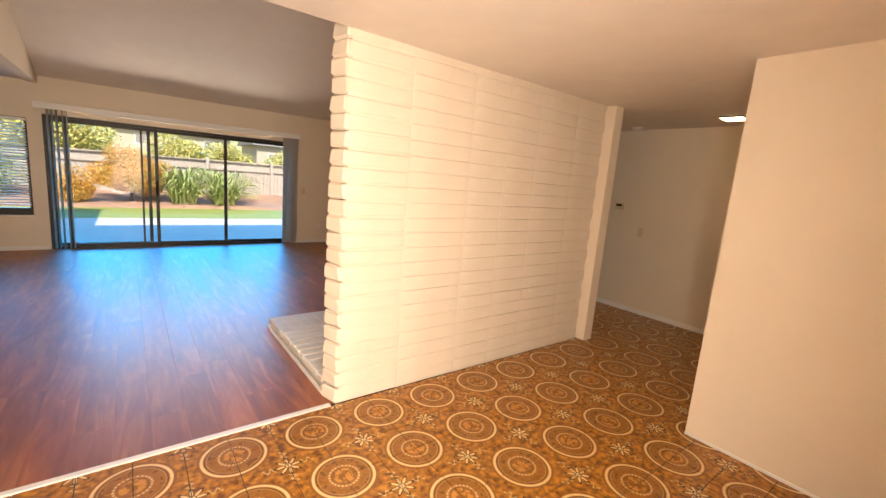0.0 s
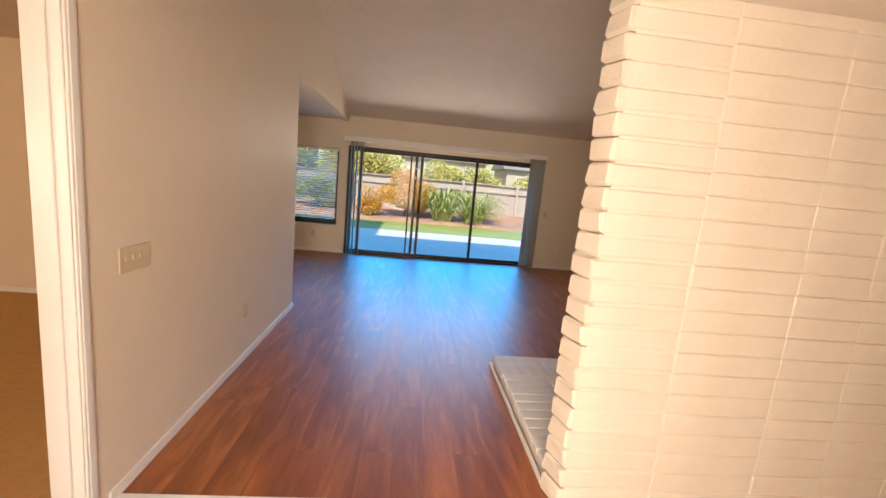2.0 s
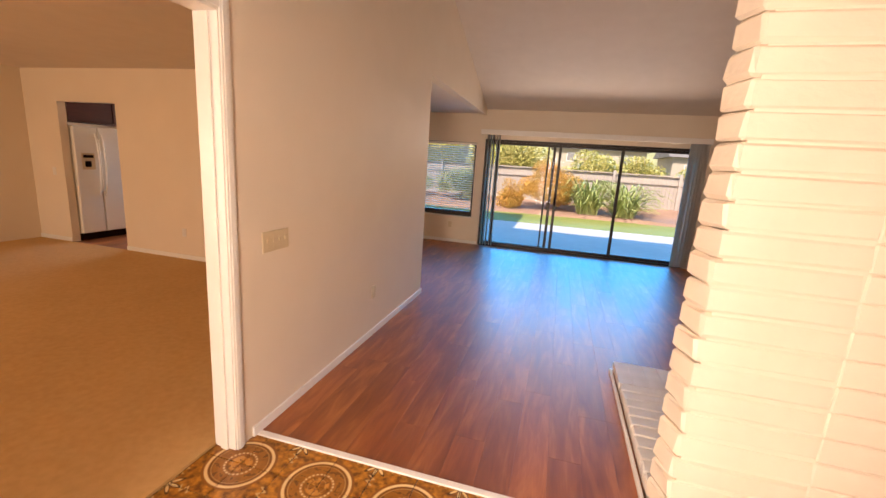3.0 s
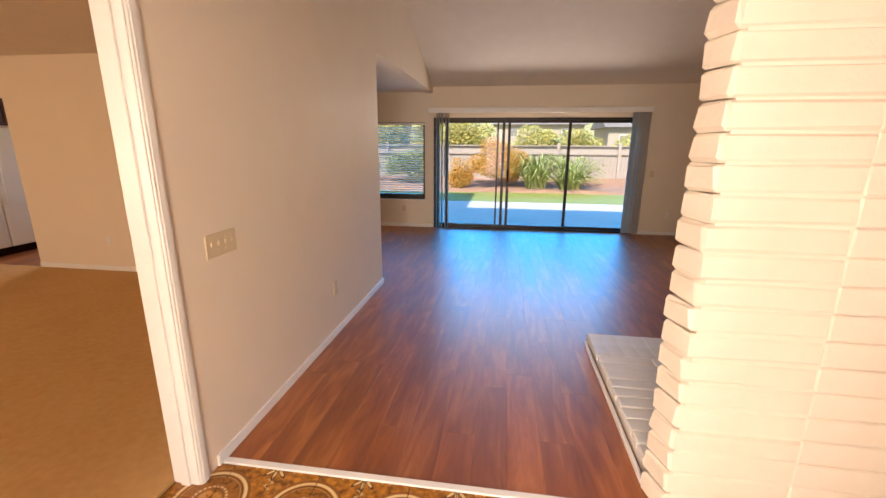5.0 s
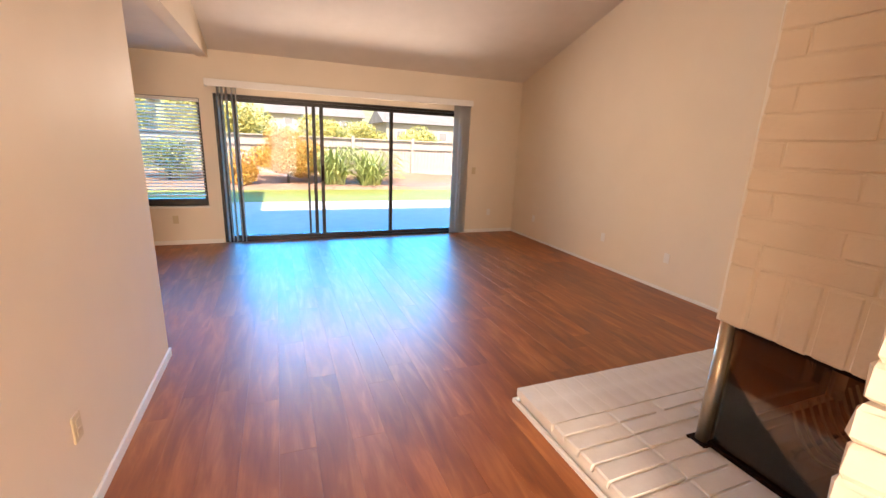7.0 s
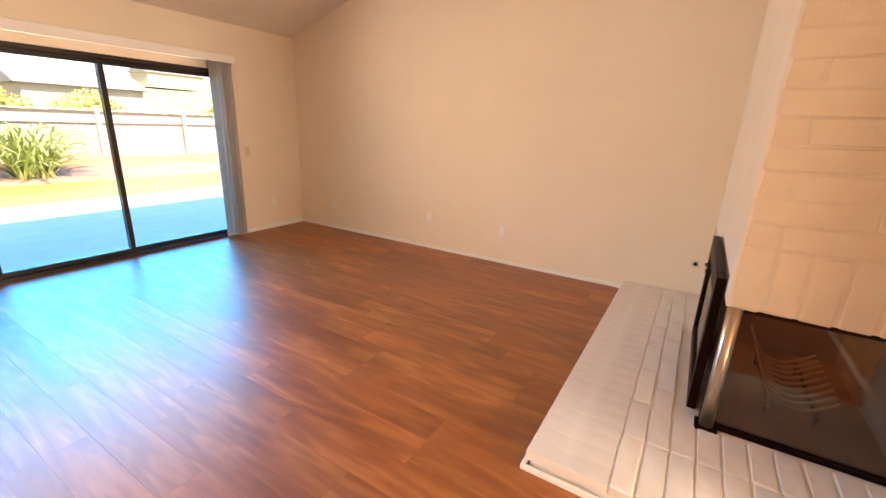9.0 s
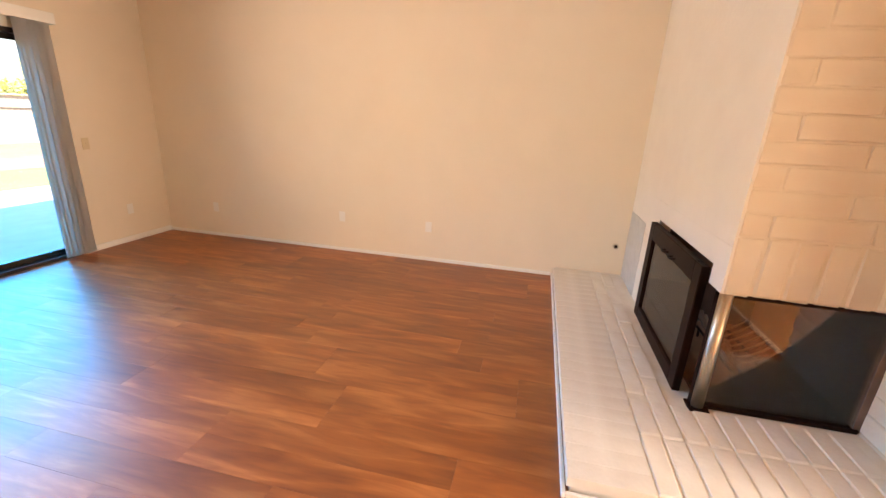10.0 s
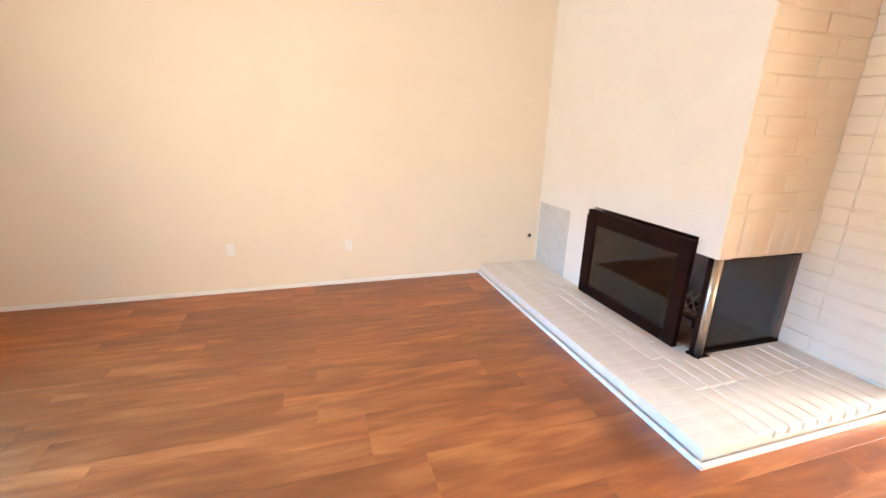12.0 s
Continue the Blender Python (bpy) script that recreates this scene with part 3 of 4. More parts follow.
# stepped casing round the opening to the carpeted room
casing = structure("casing_opening", boxes((XL - 0.128, XL - 0.002, 2.176, 2.198, 0, 2.19), bevel=0.002), M_TRIM, "white stepped door casing", "casing")
part("door_stop", boxes((XL - 0.09, XL - 0.045, 2.164, 2.176, 0, 2.165), bevel=0.002), M_TRIM, casing)
part("side_casing", boxes((XL, XL + 0.010, 2.180, 2.236, 0, 2.25), bevel=0.002), M_TRIM, casing)
part("casing_bead", boxes((XL + 0.010, XL + 0.015, 2.190, 2.222, 0, 2.24), bevel=0.002), M_TRIM, casing)
part("side_casing", boxes((XL - 0.14, XL - 0.128, 2.180, 2.236, 0, 2.25), bevel=0.002), M_TRIM, casing)
part("head_casing", boxes((XL + 0.001, XL + 0.010, 0.2, 2.180, 2.18, 2.25), bevel=0.002), M_TRIM, casing)
part("head_jamb", boxes((XL - 0.128, XL - 0.002, 0.25, 2.176, 2.167, 2.189), bevel=0.002), M_TRIM, casing)
structure("casing_closet", boxes((2.961, 2.984, -0.21, -0.10, 0, 2.12), (2.955, 2.961, -0.19, -0.15, 0, 2.1), bevel=0.002), M_TRIM, "white door casing", "casing")

# ---- sliding glass door ----
slider = thing("sliding_door", (0, YB + 0.07, 0), "three-panel glass sliding door in dark bronze aluminium", "sliding door")
part("sill_track", boxes((S0, S1, -0.06, 0.06, 0.0, 0.035)), M_BRONZE, slider)
part("head_track", boxes((S0, S1, -0.06, 0.06, SZ - 0.04, SZ)), M_BRONZE, slider)
for x0, x1 in ((S0, S0 + 0.035), (S1 - 0.035, S1)):
    part("jamb", boxes((x0, x1, -0.06, 0.06, 0.035, SZ - 0.04)), M_BRONZE, slider)


def panel(name, x0, x1, y, handle=False):
    pn = part(name, boxes((x0, x0 + 0.05, y - 0.016, y + 0.016, 0.036, SZ - 0.041), (x1 - 0.05, x1, y - 0.016, y + 0.016, 0.036, SZ - 0.041),
                          (x0 + 0.05, x1 - 0.05, y - 0.016, y + 0.016, 0.036, 0.085), (x0 + 0.05, x1 - 0.05, y - 0.016, y + 0.016, SZ - 0.09, SZ - 0.041), bevel=0.003), M_BRONZE, slider)
    g = part("pane", boxes((x0 + 0.05, x1 - 0.05, y - 0.003, y + 0.003, 0.085, SZ - 0.09)), M_GLASS, pn)
    g.visible_shadow = False
    if handle:
        part("handle", boxes((x1 - 0.045, x1 - 0.012, y - 0.05, y - 0.017, 0.92, 1.16), bevel=0.008), M_BLACK, pn)
    return pn


panel("panel", S0 + 0.04, 0.32, 0.035)
panel("panel", 0.375, 1.515, 0.0)
panel("panel", 1.465, S1 - 0.04, 0.035)
panel("screen_panel", -0.80, 0.425, -0.035, True)
part("screen_stile", boxes((0.175, 0.205, -0.045, -0.02, 0.04, SZ - 0.05)), M_BRONZE, slider)

valance = thing("blind_valance", (0, YB, 2.165), "long white valance over the sliding door", "valance")
part("board", boxes((-1.10, 2.84, -0.115, -0.10, 0, 0.095), bevel=0.003), M_TRIM, valance)
part("cap", boxes((-1.10, 2.84, -0.10, -0.001, 0.07, 0.085)), M_TRIM, valance)
for x0, x1 in ((-1.10, -1.085), (2.825, 2.84)):
    part("return", boxes((x0, x1, -0.10, -0.001, 0, 0.07)), M_TRIM, valance)
part("track", boxes((-1.04, 2.79, -0.075, -0.035, 0.045, 0.07)), M_WHITEPL, valance)


def vertical_blind(x, turns, label, group):
    vb = thing("vertical_blind", (x, YB - 0.055, 0.02), label, "blind", group)
    for k, (dx, tn) in enumerate(turns):
        bm = bmesh.new()
        prev = None
        for i in range(6):
            t = i / 5 - 0.5
            q = Vector((0.089 * t, 0.010 * (1 - 4 * t * t), 0))
            q.rotate(Euler((0, 0, radians(tn))))
            pair = [bm.verts.new((dx + q.x, q.y, 0.0)), bm.verts.new((dx + q.x, q.y, 2.175))]
            if prev:
                bm.faces.new((prev[0], pair[0], pair[1], prev[1]))
            prev = pair
        bmesh.ops.solidify(bm, geom=bm.faces[:], thickness=0.0012)
        smooth(part("vane", bm, M_VINYL, vb))
    return vb


vertical_blind(-0.955, [(0.0, 88), (0.012, 92), (0.055, 84), (0.10, 90), (0.112, 87), (0.175, 86), (0.225, 90)], "thin stack of drawn-back white vertical blind vanes", "vertical blinds")
vertical_blind(2.545, [(0.0, 40), (0.03, 28)] + [(0.075, 14), (0.135, 12), (0.19, 11), (0.235, 10)], "drawn-back white vertical blind vanes beside the door", "vertical blinds")

# ---- nook window with horizontal blind ----
win = structure("window_1", boxes((W0, W0 + 0.04, YB + 0.04, YB + 0.1, 0.55, 2.01), (W1 - 0.04, W1, YB + 0.04, YB + 0.1, 0.55, 2.01), (W0 + 0.04, W1 - 0.04, YB + 0.04, YB + 0.1, 0.55, 0.65), (W0 + 0.04, W1 - 0.04, YB + 0.04, YB + 0.1, 1.96, 2.01)), M_BRONZE, "bronze framed window in the dining nook", "window")
part("window_sill", boxes((W0 - 0.02, W1 + 0.01, YB - 0.03, YB + 0.04, 0.525, 0.55), bevel=0.003), M_TRIM, win)
part("pane", boxes((W0 + 0.04, W1 - 0.04, YB + 0.067, YB + 0.073, 0.60, 1.96)), M_GLASS, win).visible_shadow = False
blind = thing("window_blind", (0, YB + 0.015, 0.55), "cream horizontal slatted blind, slats open", "blind")
part("head_rail", boxes((W0 + 0.01, W1 - 0.01, -0.025, 0.025, 1.41, 1.45), bevel=0.002), M_TRIM, blind)
part("bottom_rail", boxes((W0 + 0.02, W1 - 0.02, -0.02, 0.02, 0.14, 0.158), bevel=0.002), M_TRIM, blind)
bm = bmesh.new()
box(bm, W0 + 0.02, W1 - 0.02, -0.024, 0.024, -0.0012, 0.0012)
bmesh.ops.rotate(bm, verts=bm.verts, cent=(0, 0, 0), matrix=Matrix.Rotation(radians(-22), 3, "X"))
slat = mesh_of("slat", bm, M_VINYL)
for k in range(28):
    ob = new("slat", slat)
    ob.parent = blind
    ob.location = (0, 0, 0.185 + k * 0.0435)
for x in (W0 + 0.3, W1 - 0.3):
    part("cord", boxes((x - 0.001, x + 0.001, -0.002, 0.002, 0.158, 1.41)), M_TRIM, blind)


# ---- switches, outlets, wall fittings ----
def outlet(at, turn, label="almond electrical outlet on the wall", m=M_WHITEPL):
    o = thing("outlet", at, label, "outlet", "wall outlets", turn)
    part("plate", boxes((-0.035, 0.035, -0.007, 0.0, -0.057, 0.057), bevel=0.002), m, o)
    for z in (-0.02, 0.02):
        part("socket", boxes((-0.016, 0.016, -0.010, -0.007, z - 0.014, z + 0.014), bevel=0.001), m, o)
    return o


def switch(at, turn, gangs=1, label="almond light switch on the wall", m=M_PLASTIC):
    o = thing("light_switch", at, label, "switch", "light switches", turn)
    w = 0.07 + 0.05 * (gangs - 1)
    part("plate", boxes((-w / 2, w / 2, -0.007, 0.0, -0.058, 0.058), bevel=0.002), m, o)
    for k in range(gangs):
        x = (k - (gangs - 1) / 2) * 0.05
        part("toggle", boxes((x - 0.005, x + 0.005, -0.013, -0.007, -0.004, 0.016), bevel=0.001), m, o)
        for z in (-0.03, 0.03):
            part("screw", tube(bmesh.new(), (x, -0.007, z), (x, -0.009, z), 0.003, 8), m, o)
    return o


outlet((XL, 3.85, 0.41), 90, "almond electrical outlet low on the cream wall", M_PLASTIC)
switch((XL, 2.527, 1.10), 90, 4, "four-gang almond light switch plate by the opening")
for y, z in ((8.02, 0.36), (6.34, 0.405), (5.32, 0.385)):
    outlet((XR, y, z), -90, "white electrical outlet low on the side wall")
outlet((3.31, YB, 0.37), 0, "white electrical outlet low beside the sliding door")
outlet((-1.62, YB, 0.36), 0, "almond electrical outlet under the window", M_PLASTIC)
switch((2.965, YB, 1.11), 0, 1, "almond light switch beside the sliding door")
switch((5.45, 2.63, 1.10), -90, 1, "almond light switch on the hallway wall")
switch((-6.93, 5.10, 1.08), 0, 1, "white light switch beside the kitchen doorway", M_WHITEPL)
outlet((-4.52, 5.10, 0.39), 0, "white electrical outlet low on the wall")
valve = thing("gas_valve", (XR, 3.385, 0.385), "dark round gas valve in the wall above the hearth", "valve", turn=-90)
part("escutcheon", tube(bmesh.new(), (0, 0, 0), (0, -0.008, 0), 0.028, 20), M_STEEL, valve)
part("socket", tube(bmesh.new(), (0, -0.008, 0), (0, -0.012, 0), 0.016, 16), M_BLACK, valve)
thermostat = thing("thermostat", (5.45, 2.97, 1.42), "small grey thermostat on the hallway wall", "thermostat", turn=-90)
part("body", boxes((-0.06, 0.06, -0.03, 0, -0.045, 0.045), bevel=0.006), M_PLASTIC, thermostat)
part("display", boxes((-0.04, 0.04, -0.032, -0.03, 0.0, 0.03)), M_BLACK, thermostat)
detector = thing("smoke_detector", (5.2, 2.75, 2.44), "round white smoke detector on the ceiling", "smoke detector")
part("base", tube(bmesh.new(), (0, 0, 0), (0, 0, -0.014), 0.068, 24), M_WHITEPL, detector)
part("cover", tube(bmesh.new(), (0, 0, -0.014), (0, 0, -0.036), 0.045, 24, 0.06), M_WHITEPL, detector)
lamp = thing("ceiling_light", (4.91, 1.58, 2.44), "lit square flush ceiling light in the hallway", "ceiling light")
part("frame", boxes((-0.11, 0.11, -0.11, 0.11, -0.012, 0), bevel=0.003), M_BLACK, lamp)
M_GLOW = bpy.data.materials.new("lit_diffuser")
M_GLOW.use_nodes = True
M_GLOW.node_tree.nodes["Principled BSDF"].inputs["Emission Color"].default_value = (1, 0.76, 0.42, 1)
M_GLOW.node_tree.nodes["Principled BSDF"].inputs["Emission Strength"].default_value = 6.0
part("diffuser", boxes((-0.10, 0.10, -0.10, 0.10, -0.020, -0.012), bevel=0.003), M_GLOW, lamp)

# ---- front door, swung open against the entry ----
door = structure("door_front", boxes((-0.045, 0.0, 0.0, 0.92, 0.012, 2.04), bevel=0.003), M_TRIM, "open white painted front door", "door")
door.matrix_world = pose(-0.49, -0.33, 0, 0, 0, 4)
dead = part("deadbolt", tube(bmesh.new(), (0, 0.86, 1.12), (0.028, 0.86, 1.12), 0.033, 24, 0.028), M_BRASS, door, "aged brass deadbolt")
part("keyway", boxes((0.028, 0.030, 0.857, 0.863, 1.11, 1.13)), M_STEEL, dead)
smooth(part("door_knob", tube(tube(bmesh.new(), (0, 0.86, 0.96), (0.05, 0.86, 0.96), 0.014, 14), (0.045, 0.86, 0.96), (0.07, 0.86, 0.96), 0.026, 18), M_BRASS, door, "aged brass knob"))
structure("casing_front_door", boxes((-0.49, -0.475, -0.45, -0.33, 0, 2.06), (0.455, 0.47, -0.45, -0.33, 0, 2.06), (-0.475, 0.455, -0.45, -0.33, 2.045, 2.06)), M_TRIM, "white front door frame", "casing")

# ---- kitchen seen through the doorway ----
fridge = thing("refrigerator", (-7.03, 5.69, 0), "cream side-by-side refrigerator with ice dispenser", "refrigerator", turn=90)
part("body", boxes((-0.46, 0.46, -0.30, 0.40, 0.11, 1.78), bevel=0.01), M_FRIDGE, fridge)
part("kick_plate", boxes((-0.45, 0.45, -0.30, 0.38, 0.0, 0.108)), M_BLACK, fridge)
fd = part("door", boxes((-0.46, -0.115, -0.37, -0.304, 0.12, 1.775), bevel=0.012), M_FRIDGE, fridge)
fd2 = part("door", boxes((-0.105, 0.46, -0.37, -0.304, 0.12, 1.775), bevel=0.012), M_FRIDGE, fridge)
part("dispenser", boxes((-0.38, -0.19, -0.376, -0.37, 1.12, 1.37), bevel=0.002), M_PLASTIC, fd, "almond dispenser recess")
part("dispenser_panel", boxes((-0.36, -0.21, -0.380, -0.376, 1.30, 1.345)), M_BLACK, fd)
part("dispenser_mouth", boxes((-0.34, -0.25, -0.380, -0.376, 1.16, 1.25)), M_BLACK, fd)
for x, owner in ((-0.155, fd), (-0.065, fd2)):
    bm = bmesh.new()
    pts = [Vector((x, -0.37 - 0.055 * math.sin(math.pi * i / 10) ** 0.5, 0.72 + 0.095 * i)) for i in range(11)]
    for p0, p1 in zip(pts, pts[1:]):
        tube(bm, p0, p1, 0.014, 10)
    part("handle", bm, M_FRIDGE, owner)
cab = thing("wall_cabinet", (-7.08, 5.72, 1.84), "dark red stained wall cabinet over the refrigerator", "cabinet", turn=90)
part("body", boxes((-0.48, 0.9, -0.28, 0.35, 0, 0.55)), M_CABINET, cab)
for x0, x1 in ((-0.46, 0.20), (0.22, 0.88)):
    part("door", boxes((x0, x1, -0.30, -0.281, 0.02, 0.53), bevel=0.004), M_CABINET, cab)

# ---- garden ----
GZ = -0.07
bm = bmesh.new()
bmesh.ops.create_grid(bm, x_segments=2, y_segments=2, size=1500, matrix=Matrix.Translation((0, 0, GZ - 0.06)))
structure("ground", bm, M_GROUND, "dry grassy ground", "ground")
structure("patio", boxes((-9, 12, YB + 0.14, 13.35, GZ - 0.06, GZ + 0.02), bevel=0.01), M_CONCRETE, "grey concrete patio slab", "patio")
structure("porch", boxes((-2.5, 4, -4.0, -0.45, GZ - 0.06, -0.03), bevel=0.01), M_CONCRETE, "grey concrete porch slab", "porch")
structure("lawn", boxes((-14, 16, 13.35, 16.0, GZ - 0.058, GZ + 0.03)), M_LAWN, "green mown lawn", "lawn")
bm = bmesh.new()
bmesh.ops.create_grid(bm, x_segments=60, y_segments=12, size=0.5, matrix=Matrix.Translation((1, 17.25, GZ + 0.08)) @ Matrix.Diagonal((30, 2.9, 1, 1)))
for v in bm.verts:
    v.co.z += 0.10 * (v.co.y - 15.8) + 0.08 * noise.noise(v.co * 0.9) + 0.04 * noise.noise(v.co * 4)
    if v.co.y < 15.9:
        v.co.y += 0.15 * math.sin(v.co.x * 0.7)
        v.co.z = GZ - 0.01
structure("planting_bed", bm, M_MULCH, "reddish bark mulch planting bed", "planting bed")

fence = structure("fence", boxes((-16.3, 18.3, 18.66, 18.72, 0.22, 0.31), (-16.3, 18.3, 18.66, 18.72, 1.27, 1.36), (-16.3, 18.3, 18.63, 18.77, 1.60, 1.64)), M_FENCE, "weathered wooden board fence behind the garden", "fence")
bd = [mesh_of("board", boxes((-0.068, 0.068, -0.01, 0.01, 0, 1.6 - GZ + dz)), M_FENCE) for dz in (0.0, -0.012, -0.02)]
for k in range(240):
    ob = new("board", bd[k % 3])
    ob.parent = fence
    ob.location = (-16.2 + k * 0.143, 18.735 + rnd.uniform(-0.004, 0.004), GZ)
pm = mesh_of("post", boxes((-0.055, 0.055, -0.055, 0.055, 0, 1.72 - GZ), bevel=0.006), M_FENCE)
for k in range(14):
    ob = new("post", pm)
    ob.parent = fence
    ob.location = (-14.3 + k * 2.4, 18.60, GZ)


def leaves(n, radii, size, seed, lumps=16, long=1.0):
    """A crown of many small leaves in uneven clumps."""
    r = random.Random(seed)
    cl = []
    for _ in range(lumps):
        d = Vector([r.gauss(0, 1) for _ in range(3)]).normalized() * r.uniform(0.25, 0.72)
        cl.append((Vector((d.x * radii[0], d.y * radii[1], d.z * radii[2])), r.uniform(0.32, 0.55)))
    vs, fs = [], []
    for _ in range(n):
        c, s = r.choice(cl)
        d = Vector([r.gauss(0, 1) for _ in range(3)]).normalized() * (r.random() ** 0.4) * s
        p = c + Vector((d.x * radii[0], d.y * radii[1], d.z * radii[2]))
        u = Vector([r.gauss(0, 1) for _ in range(3)]).normalized() * size * r.uniform(0.6, 1.3)
        w = u.cross(Vector([r.gauss(0, 1) for _ in range(3)])).normalized() * size * 0.45
        b = len(vs)
        vs += [p - u * long, p + w, p + u * long, p - w]
        fs.append((b, b + 1, b + 2, b + 3))
    return vs, fs


def plant(name, at, radii, n, size, m, seed, label, category, trunk=0.12, lift=None, long=1.0):
    t = thing(name, at, label, category)
    h = radii[2] * 0.95 if lift is None else lift
    bm = bmesh.new()
    r = random.Random(seed)
    tube(bm, (0, 0, -0.1), (0.03, 0, h * 0.6), trunk, 9, trunk * 0.6)
    for k in range(6):
        a_ = k * 1.05 + r.random()
        tube(bm, (0.02, 0, h * (0.3 + 0.05 * k)), (math.cos(a_) * radii[0] * 0.55, math.sin(a_) * radii[1] * 0.55, h + radii[2] * r.uniform(-0.2, 0.4)), trunk * 0.4, 6, trunk * 0.12)
    part("trunk", bm, M_BARK, t)
    vs, fs = leaves(n, radii, size, seed, long=long)
    me = bpy.data.meshes.new("crown")
    me.from_pydata([v + Vector((0, 0, h)) for v in vs], [], fs)
    me.materials.append(m)
    ob = new("crown", me)
    ob.parent = t
    return t


plant("orange_shrub", (0.05, 16.7, GZ + 0.08), (1.25, 0.95, 0.92), 30000, 0.036, M_LEAF_ORANGE, 1, "rounded orange-leaved shrub in the mulch bed", "shrub", 0.05)
plant("low_shrub", (-1.35, 16.5, GZ + 0.08), (0.62, 0.5, 0.62), 8000, 0.036, M_LEAF_ORANGE, 2, "low yellow-orange shrub in the mulch bed", "shrub", 0.03)
plant("green_shrub", (-3.4, 17.2, GZ + 0.1), (1.1, 0.8, 0.85), 6000, 0.05, M_LEAF_GREEN, 5, "dark green shrub beside the fence", "shrub", 0.05)
plant("green_shrub", (-5.6, 17.0, GZ + 0.1), (1.2, 0.8, 0.75), 6000, 0.05, M_LEAF_GREEN, 6, "broad green shrub beside the fence", "shrub", 0.05)

# two spiky strap-leaved plants
M_STRAP = leaf_material("strap_leaf", (0.26, 0.33, 0.08), (0.52, 0.52, 0.22))


def strap_plant(at, reach, tall, seed, label):
    t = thing("strap_leaf_plant", at, label, "plant", "strap-leaved plants")
    r = random.Random(seed)
    for _ in range(200):
        bm, prev = bmesh.new(), None
        a_, ln, up = r.uniform(0, 6.283), r.uniform(0.45, 1.0) * reach, r.uniform(0.3, 1.0) * tall
        base = Vector((r.uniform(-0.32, 0.32), r.uniform(-0.25, 0.25), 0))
        for i in range(6):
            q = i / 5
            c = base + Vector((math.cos(a_) * ln * q, math.sin(a_) * ln * q, up * (2.2 * q - 1.6 * q * q) / 0.756))
            s_ = Vector((-math.sin(a_), math.cos(a_), 0)) * (0.030 * (1 - q) ** 0.6 + 0.003)
            pr = [bm.verts.new(c - s_), bm.verts.new(c + Vector((0, 0, -0.012))), bm.verts.new(c + s_)]
            if prev:
                bm.faces.new((prev[0], prev[1], pr[1], pr[0]))
                bm.faces.new((prev[1], prev[2], pr[2], pr[1]))
            prev = pr
        part("leaf", bm, M_STRAP, t)
    return t


strap_plant((1.50, 16.6, GZ + 0.08), 1.25, 1.38, 8, "tall green clump of arching strap leaves in the mulch")
strap_plant((2.75, 16.5, GZ + 0.08), 1.35, 1.30, 9, "broad pale green clump of arching strap leaves in the mulch")

for i, (x, y, rx, h, m_, lab) in enumerate(((-8, 27, 2.6, 1.9, M_LEAF_OLIVE, "broad yellow-green tree behind the fence"), (-2.6, 29, 2.7, 1.7, M_LEAF_OLIVE, "yellowish tree behind the fence"),
                                          (2.4, 31, 2.3, 1.5, M_LEAF_OLIVE, "low yellow-green tree behind the fence"), (14.6, 28, 1.9, 1.5, M_LEAF_OLIVE, "small yellow-green tree behind the fence"), (-14, 32, 3.2, 2.4, M_LEAF_OLIVE, "yellow-green tree behind the fence"), (6.2, 33, 2.7, 1.3, M_LEAF_OLIVE, "rounded yellow-green tree behind the fence"), (10.4, 35, 2.4, 1.2, M_LEAF_OLIVE, "yellow-green tree beside a neighbour house"), (-5.4, 35, 3.0, 2.0, M_LEAF_OLIVE, "tall yellow-green tree behind the fence"), (21, 31, 2.4, 1.6, M_LEAF_GREEN, "round green tree behind the fence"))):
    plant("tree", (x, y, GZ - 0.1), (rx, rx, rx * 0.8), 14000, 0.10, m_, 20 + i, lab, "tree", 0.2, h)


def house(at, w, d, h, label):
    t = thing("house", at, label, "house")
    part("wall", boxes((-w / 2, w / 2, 0, d, -0.5, h)), M_STUCCO, t)
    bm = bmesh.new()
    prism(bm, [(-0.6, h), (d + 0.6, h), (d / 2, h + d * 0.22)], -w / 2 - 0.5, w / 2 + 0.5)
    part("roof", bm, M_ROOF, t)
    for x in (-w * 0.3, 0.0, w * 0.3):
        o = part("window", boxes((x - 0.6, x + 0.6, -0.05, 0.03, 0.9, 2.1)), M_TRIM, t)
        part("pane", boxes((x - 0.52, x + 0.52, -0.06, -0.05, 0.98, 2.02)), M_ROOF, o)
    return t


house((62.0, 125, 9.0), 14, 9, 3.0, "tan neighbour house with a grey roof")
house((16.5, 52, 0.9), 9, 8, 2.9, "tan neighbour house with white-framed windows on the slope")
house((5.0, 62, 2.0), 12, 8, 2.6, "low tan neighbour house with a grey roof on the slope")
house((-20, 52, 2.0), 14, 9, 3.0, "tan house on the slope behind the trees")
bm = bmesh.new()
bmesh.ops.create_grid(bm, x_segments=80, y_segments=16, size=0.5, matrix=Matrix.Translation((0, 160, 0)) @ Matrix.Diagonal((600, 220, 1, 1)))
for v in bm.verts:
    t = max(0.0, (v.co.y - 55) / 215)
    v.co.z = GZ - 0.5 + 26 * t ** 0.8 * (0.75 + 0.35 * noise.noise(v.co * 0.012)) if t > 0 else GZ - 1.0
structure("hillside", bm, mat("hazy_hillside", (0.48, 0.46, 0.24), 0.95, (0.30, 0.33, 0.14), 0.25, 0.3, 2), "dry wooded hillside in the distance", "backdrop")

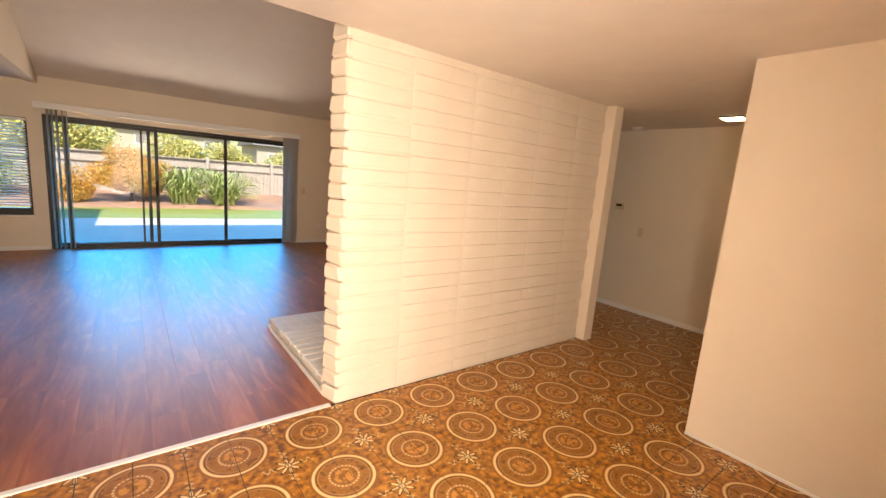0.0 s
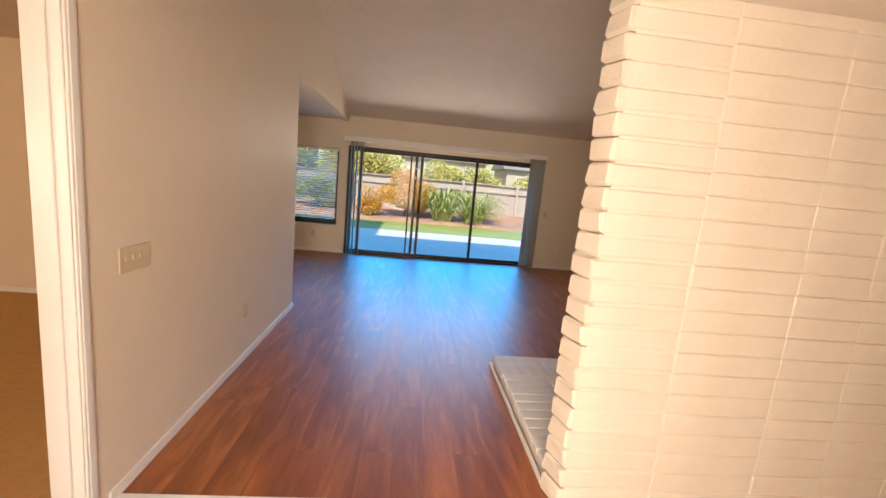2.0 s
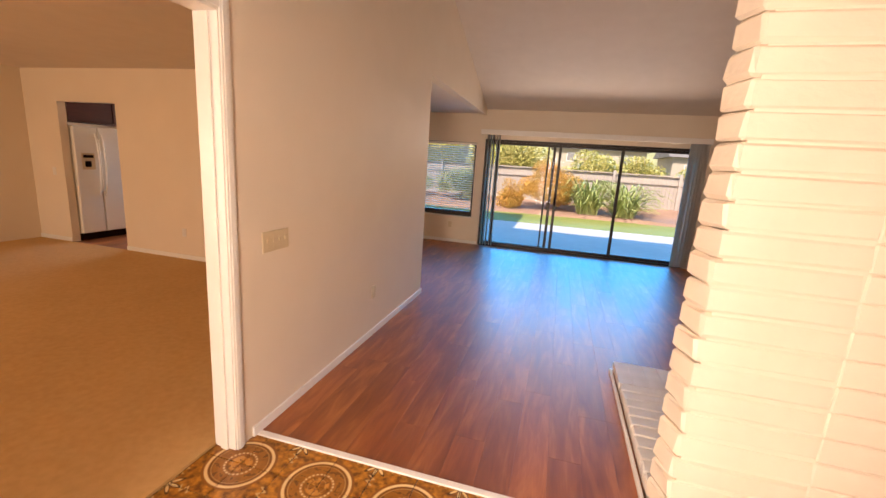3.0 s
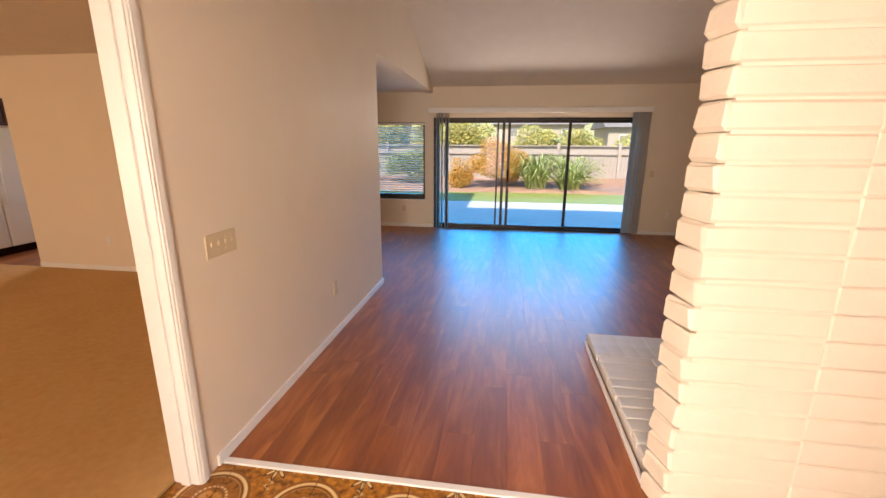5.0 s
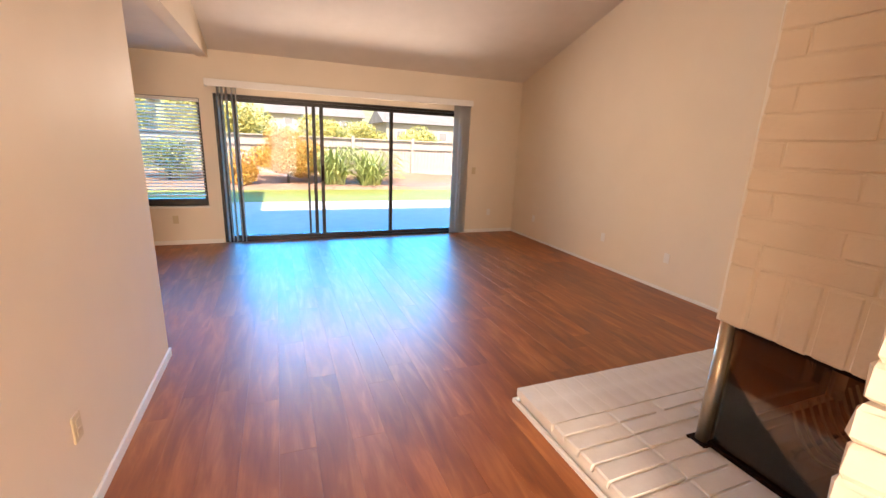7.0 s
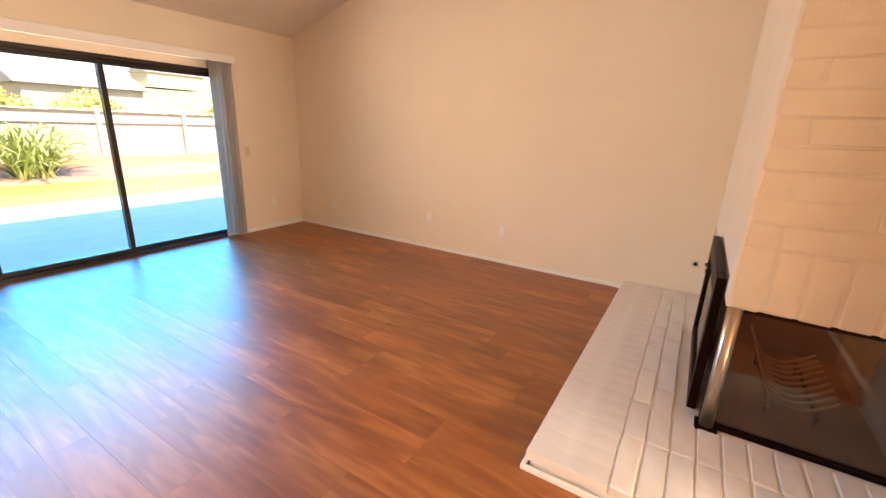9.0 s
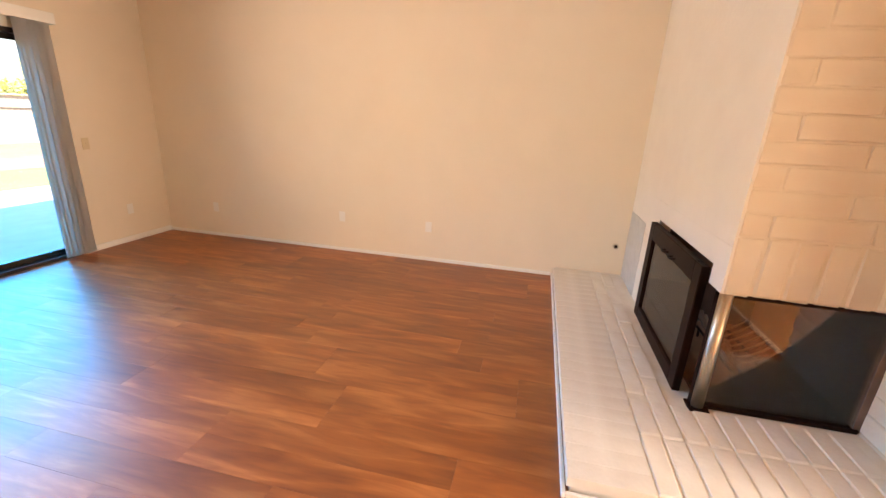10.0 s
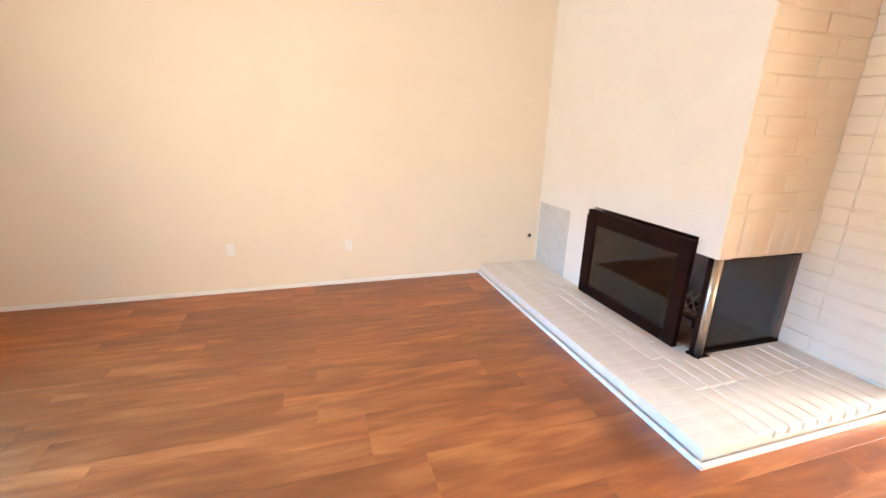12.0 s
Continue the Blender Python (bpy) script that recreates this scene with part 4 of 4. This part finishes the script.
# roof over the house, with eaves at the garden and over the porch
bm = prism(bmesh.new(), [(YB + 0.85, vault(YB) - 0.36 + 0.13), (YB + 0.14, vault(YB) + 0.07), (RIDGE, vault(RIDGE) + 0.13), (YE - 0.3, vault(YE) + 0.10), (YE - 0.3, vault(YE) + 0.25), (RIDGE, vault(RIDGE) + 0.30), (YB + 0.85, vault(YB) - 0.36 + 0.28)], XL - 0.4, XR + 0.5)
structure("roof_vault", bm, M_ROOF, "grey shingle roof with an eave over the patio", "roof")
structure("roof_flat", boxes((-9.4, XL - 0.4, -3.6, 9.5, 2.82, 2.95), (XL - 0.4, 6.0, -3.4, YE - 0.31, 2.82, 2.95), (XR + 0.5, 6.0, YE - 0.31, 5.0, 2.82, 2.95)), M_ROOF, "grey low roof over the rest of the house", "roof")

# unseen taller wing, added to lay its shadow on the patio and the lawn
upper = thing("shadow_storey", (-5.8, 6.9, 2.96), "unseen tan stucco storey added to throw the lawn shadow", "house wing")
part("wall", boxes((-3.4, 3.55, -2.4, 2.5, 0, 3.1)), M_STUCCO, upper)
part("roof", boxes((-3.7, 3.70, -2.6, 2.65, 3.1, 3.5), bevel=0.05), M_ROOF, upper)

# ---- floor pieces ----
PW, PL = 0.18, 1.22
plank = [mesh_of("plank", box(bmesh.new(), -PW / 2 + 0.0002, PW / 2 - 0.0002, -PL / 2 + 0.0002, PL / 2 - 0.0002, -0.011, 0.0, 0.0005), M_WOOD)]


def plank_piece(w, ln):
    return [mesh_of("plank", box(bmesh.new(), -w / 2 + 0.0002, w / 2 - 0.0002, -ln / 2 + 0.0002, ln / 2 - 0.0002, -0.011, 0.0, 0.0005), M_WOOD)]


def planks(x0, x1, y0, y1):
    x = x0
    while x < x1 - 0.02:
        w = min(PW, x1 - x)
        y, first = y0, True
        while y < y1 - 0.01:
            ln = PL * rnd.choice((0.3, 0.5, 0.7, 0.85)) if first else PL
            ln = min(ln, y1 - y)
            if y1 - y - ln < 0.12:
                ln = y1 - y
            ms = plank if (abs(w - PW) < 1e-6 and abs(ln - PL) < 1e-6) else plank_piece(w, ln)
            lay("plank", ms, (x + w / 2, y + ln / 2, 0.0), floor)
            y += ln
            first = False
        x += w


planks(XL, XR, 2.365, YB + 0.01)
planks(-4.2, XL, 5.21, YB + 0.01)

T = PITCH / 2
tile_mesh = [mesh_of("tile", box(bmesh.new(), -T / 2 + 0.0024, T / 2 - 0.0024, -T / 2 + 0.0024, T / 2 - 0.0024, -0.008, 0.0, 0.0015), M_TILE)]
far = bmesh.new()
for i in range(-14, 22):
    for j in range(-13, 13):
        x0, x1 = CX + i * T, CX + (i + 1) * T
        y0, y1 = CY + j * T, CY + (j + 1) * T
        hall = x0 > 3.95
        top = 4.38 if hall else (2.336 if x0 > 1.04 else 2.325)
        x0, x1, y0, y1 = max(x0, XL - 0.14), min(x1, 5.44), max(y0, -0.33), min(y1, top)
        if x1 - x0 < 0.03 or y1 - y0 < 0.03:
            continue
        if not hall and -1.3 < (x0 + x1) / 2 < 3.9 and (y0 + y1) / 2 > 0.35:
            if x1 - x0 > T - 1e-4 and y1 - y0 > T - 1e-4:
                lay("tile", tile_mesh, ((x0 + x1) / 2, (y0 + y1) / 2, 0.0), entry_floor)
            else:
                lay("tile", [mesh_of("tile", box(bmesh.new(), (x0 - x1) / 2 + 0.0024, (x1 - x0) / 2 - 0.0024, (y0 - y1) / 2 + 0.0024, (y1 - y0) / 2 - 0.0024, -0.008, 0.0, 0.0015), M_TILE)], ((x0 + x1) / 2, (y0 + y1) / 2, 0.0), entry_floor)
        else:
            box(far, x0 + 0.0024, x1 - 0.0024, y0 + 0.0024, y1 - 0.0024, -0.008, 0.0)
tagged(part("far_tile", far, M_TILE, entry_floor), kind="stuff")
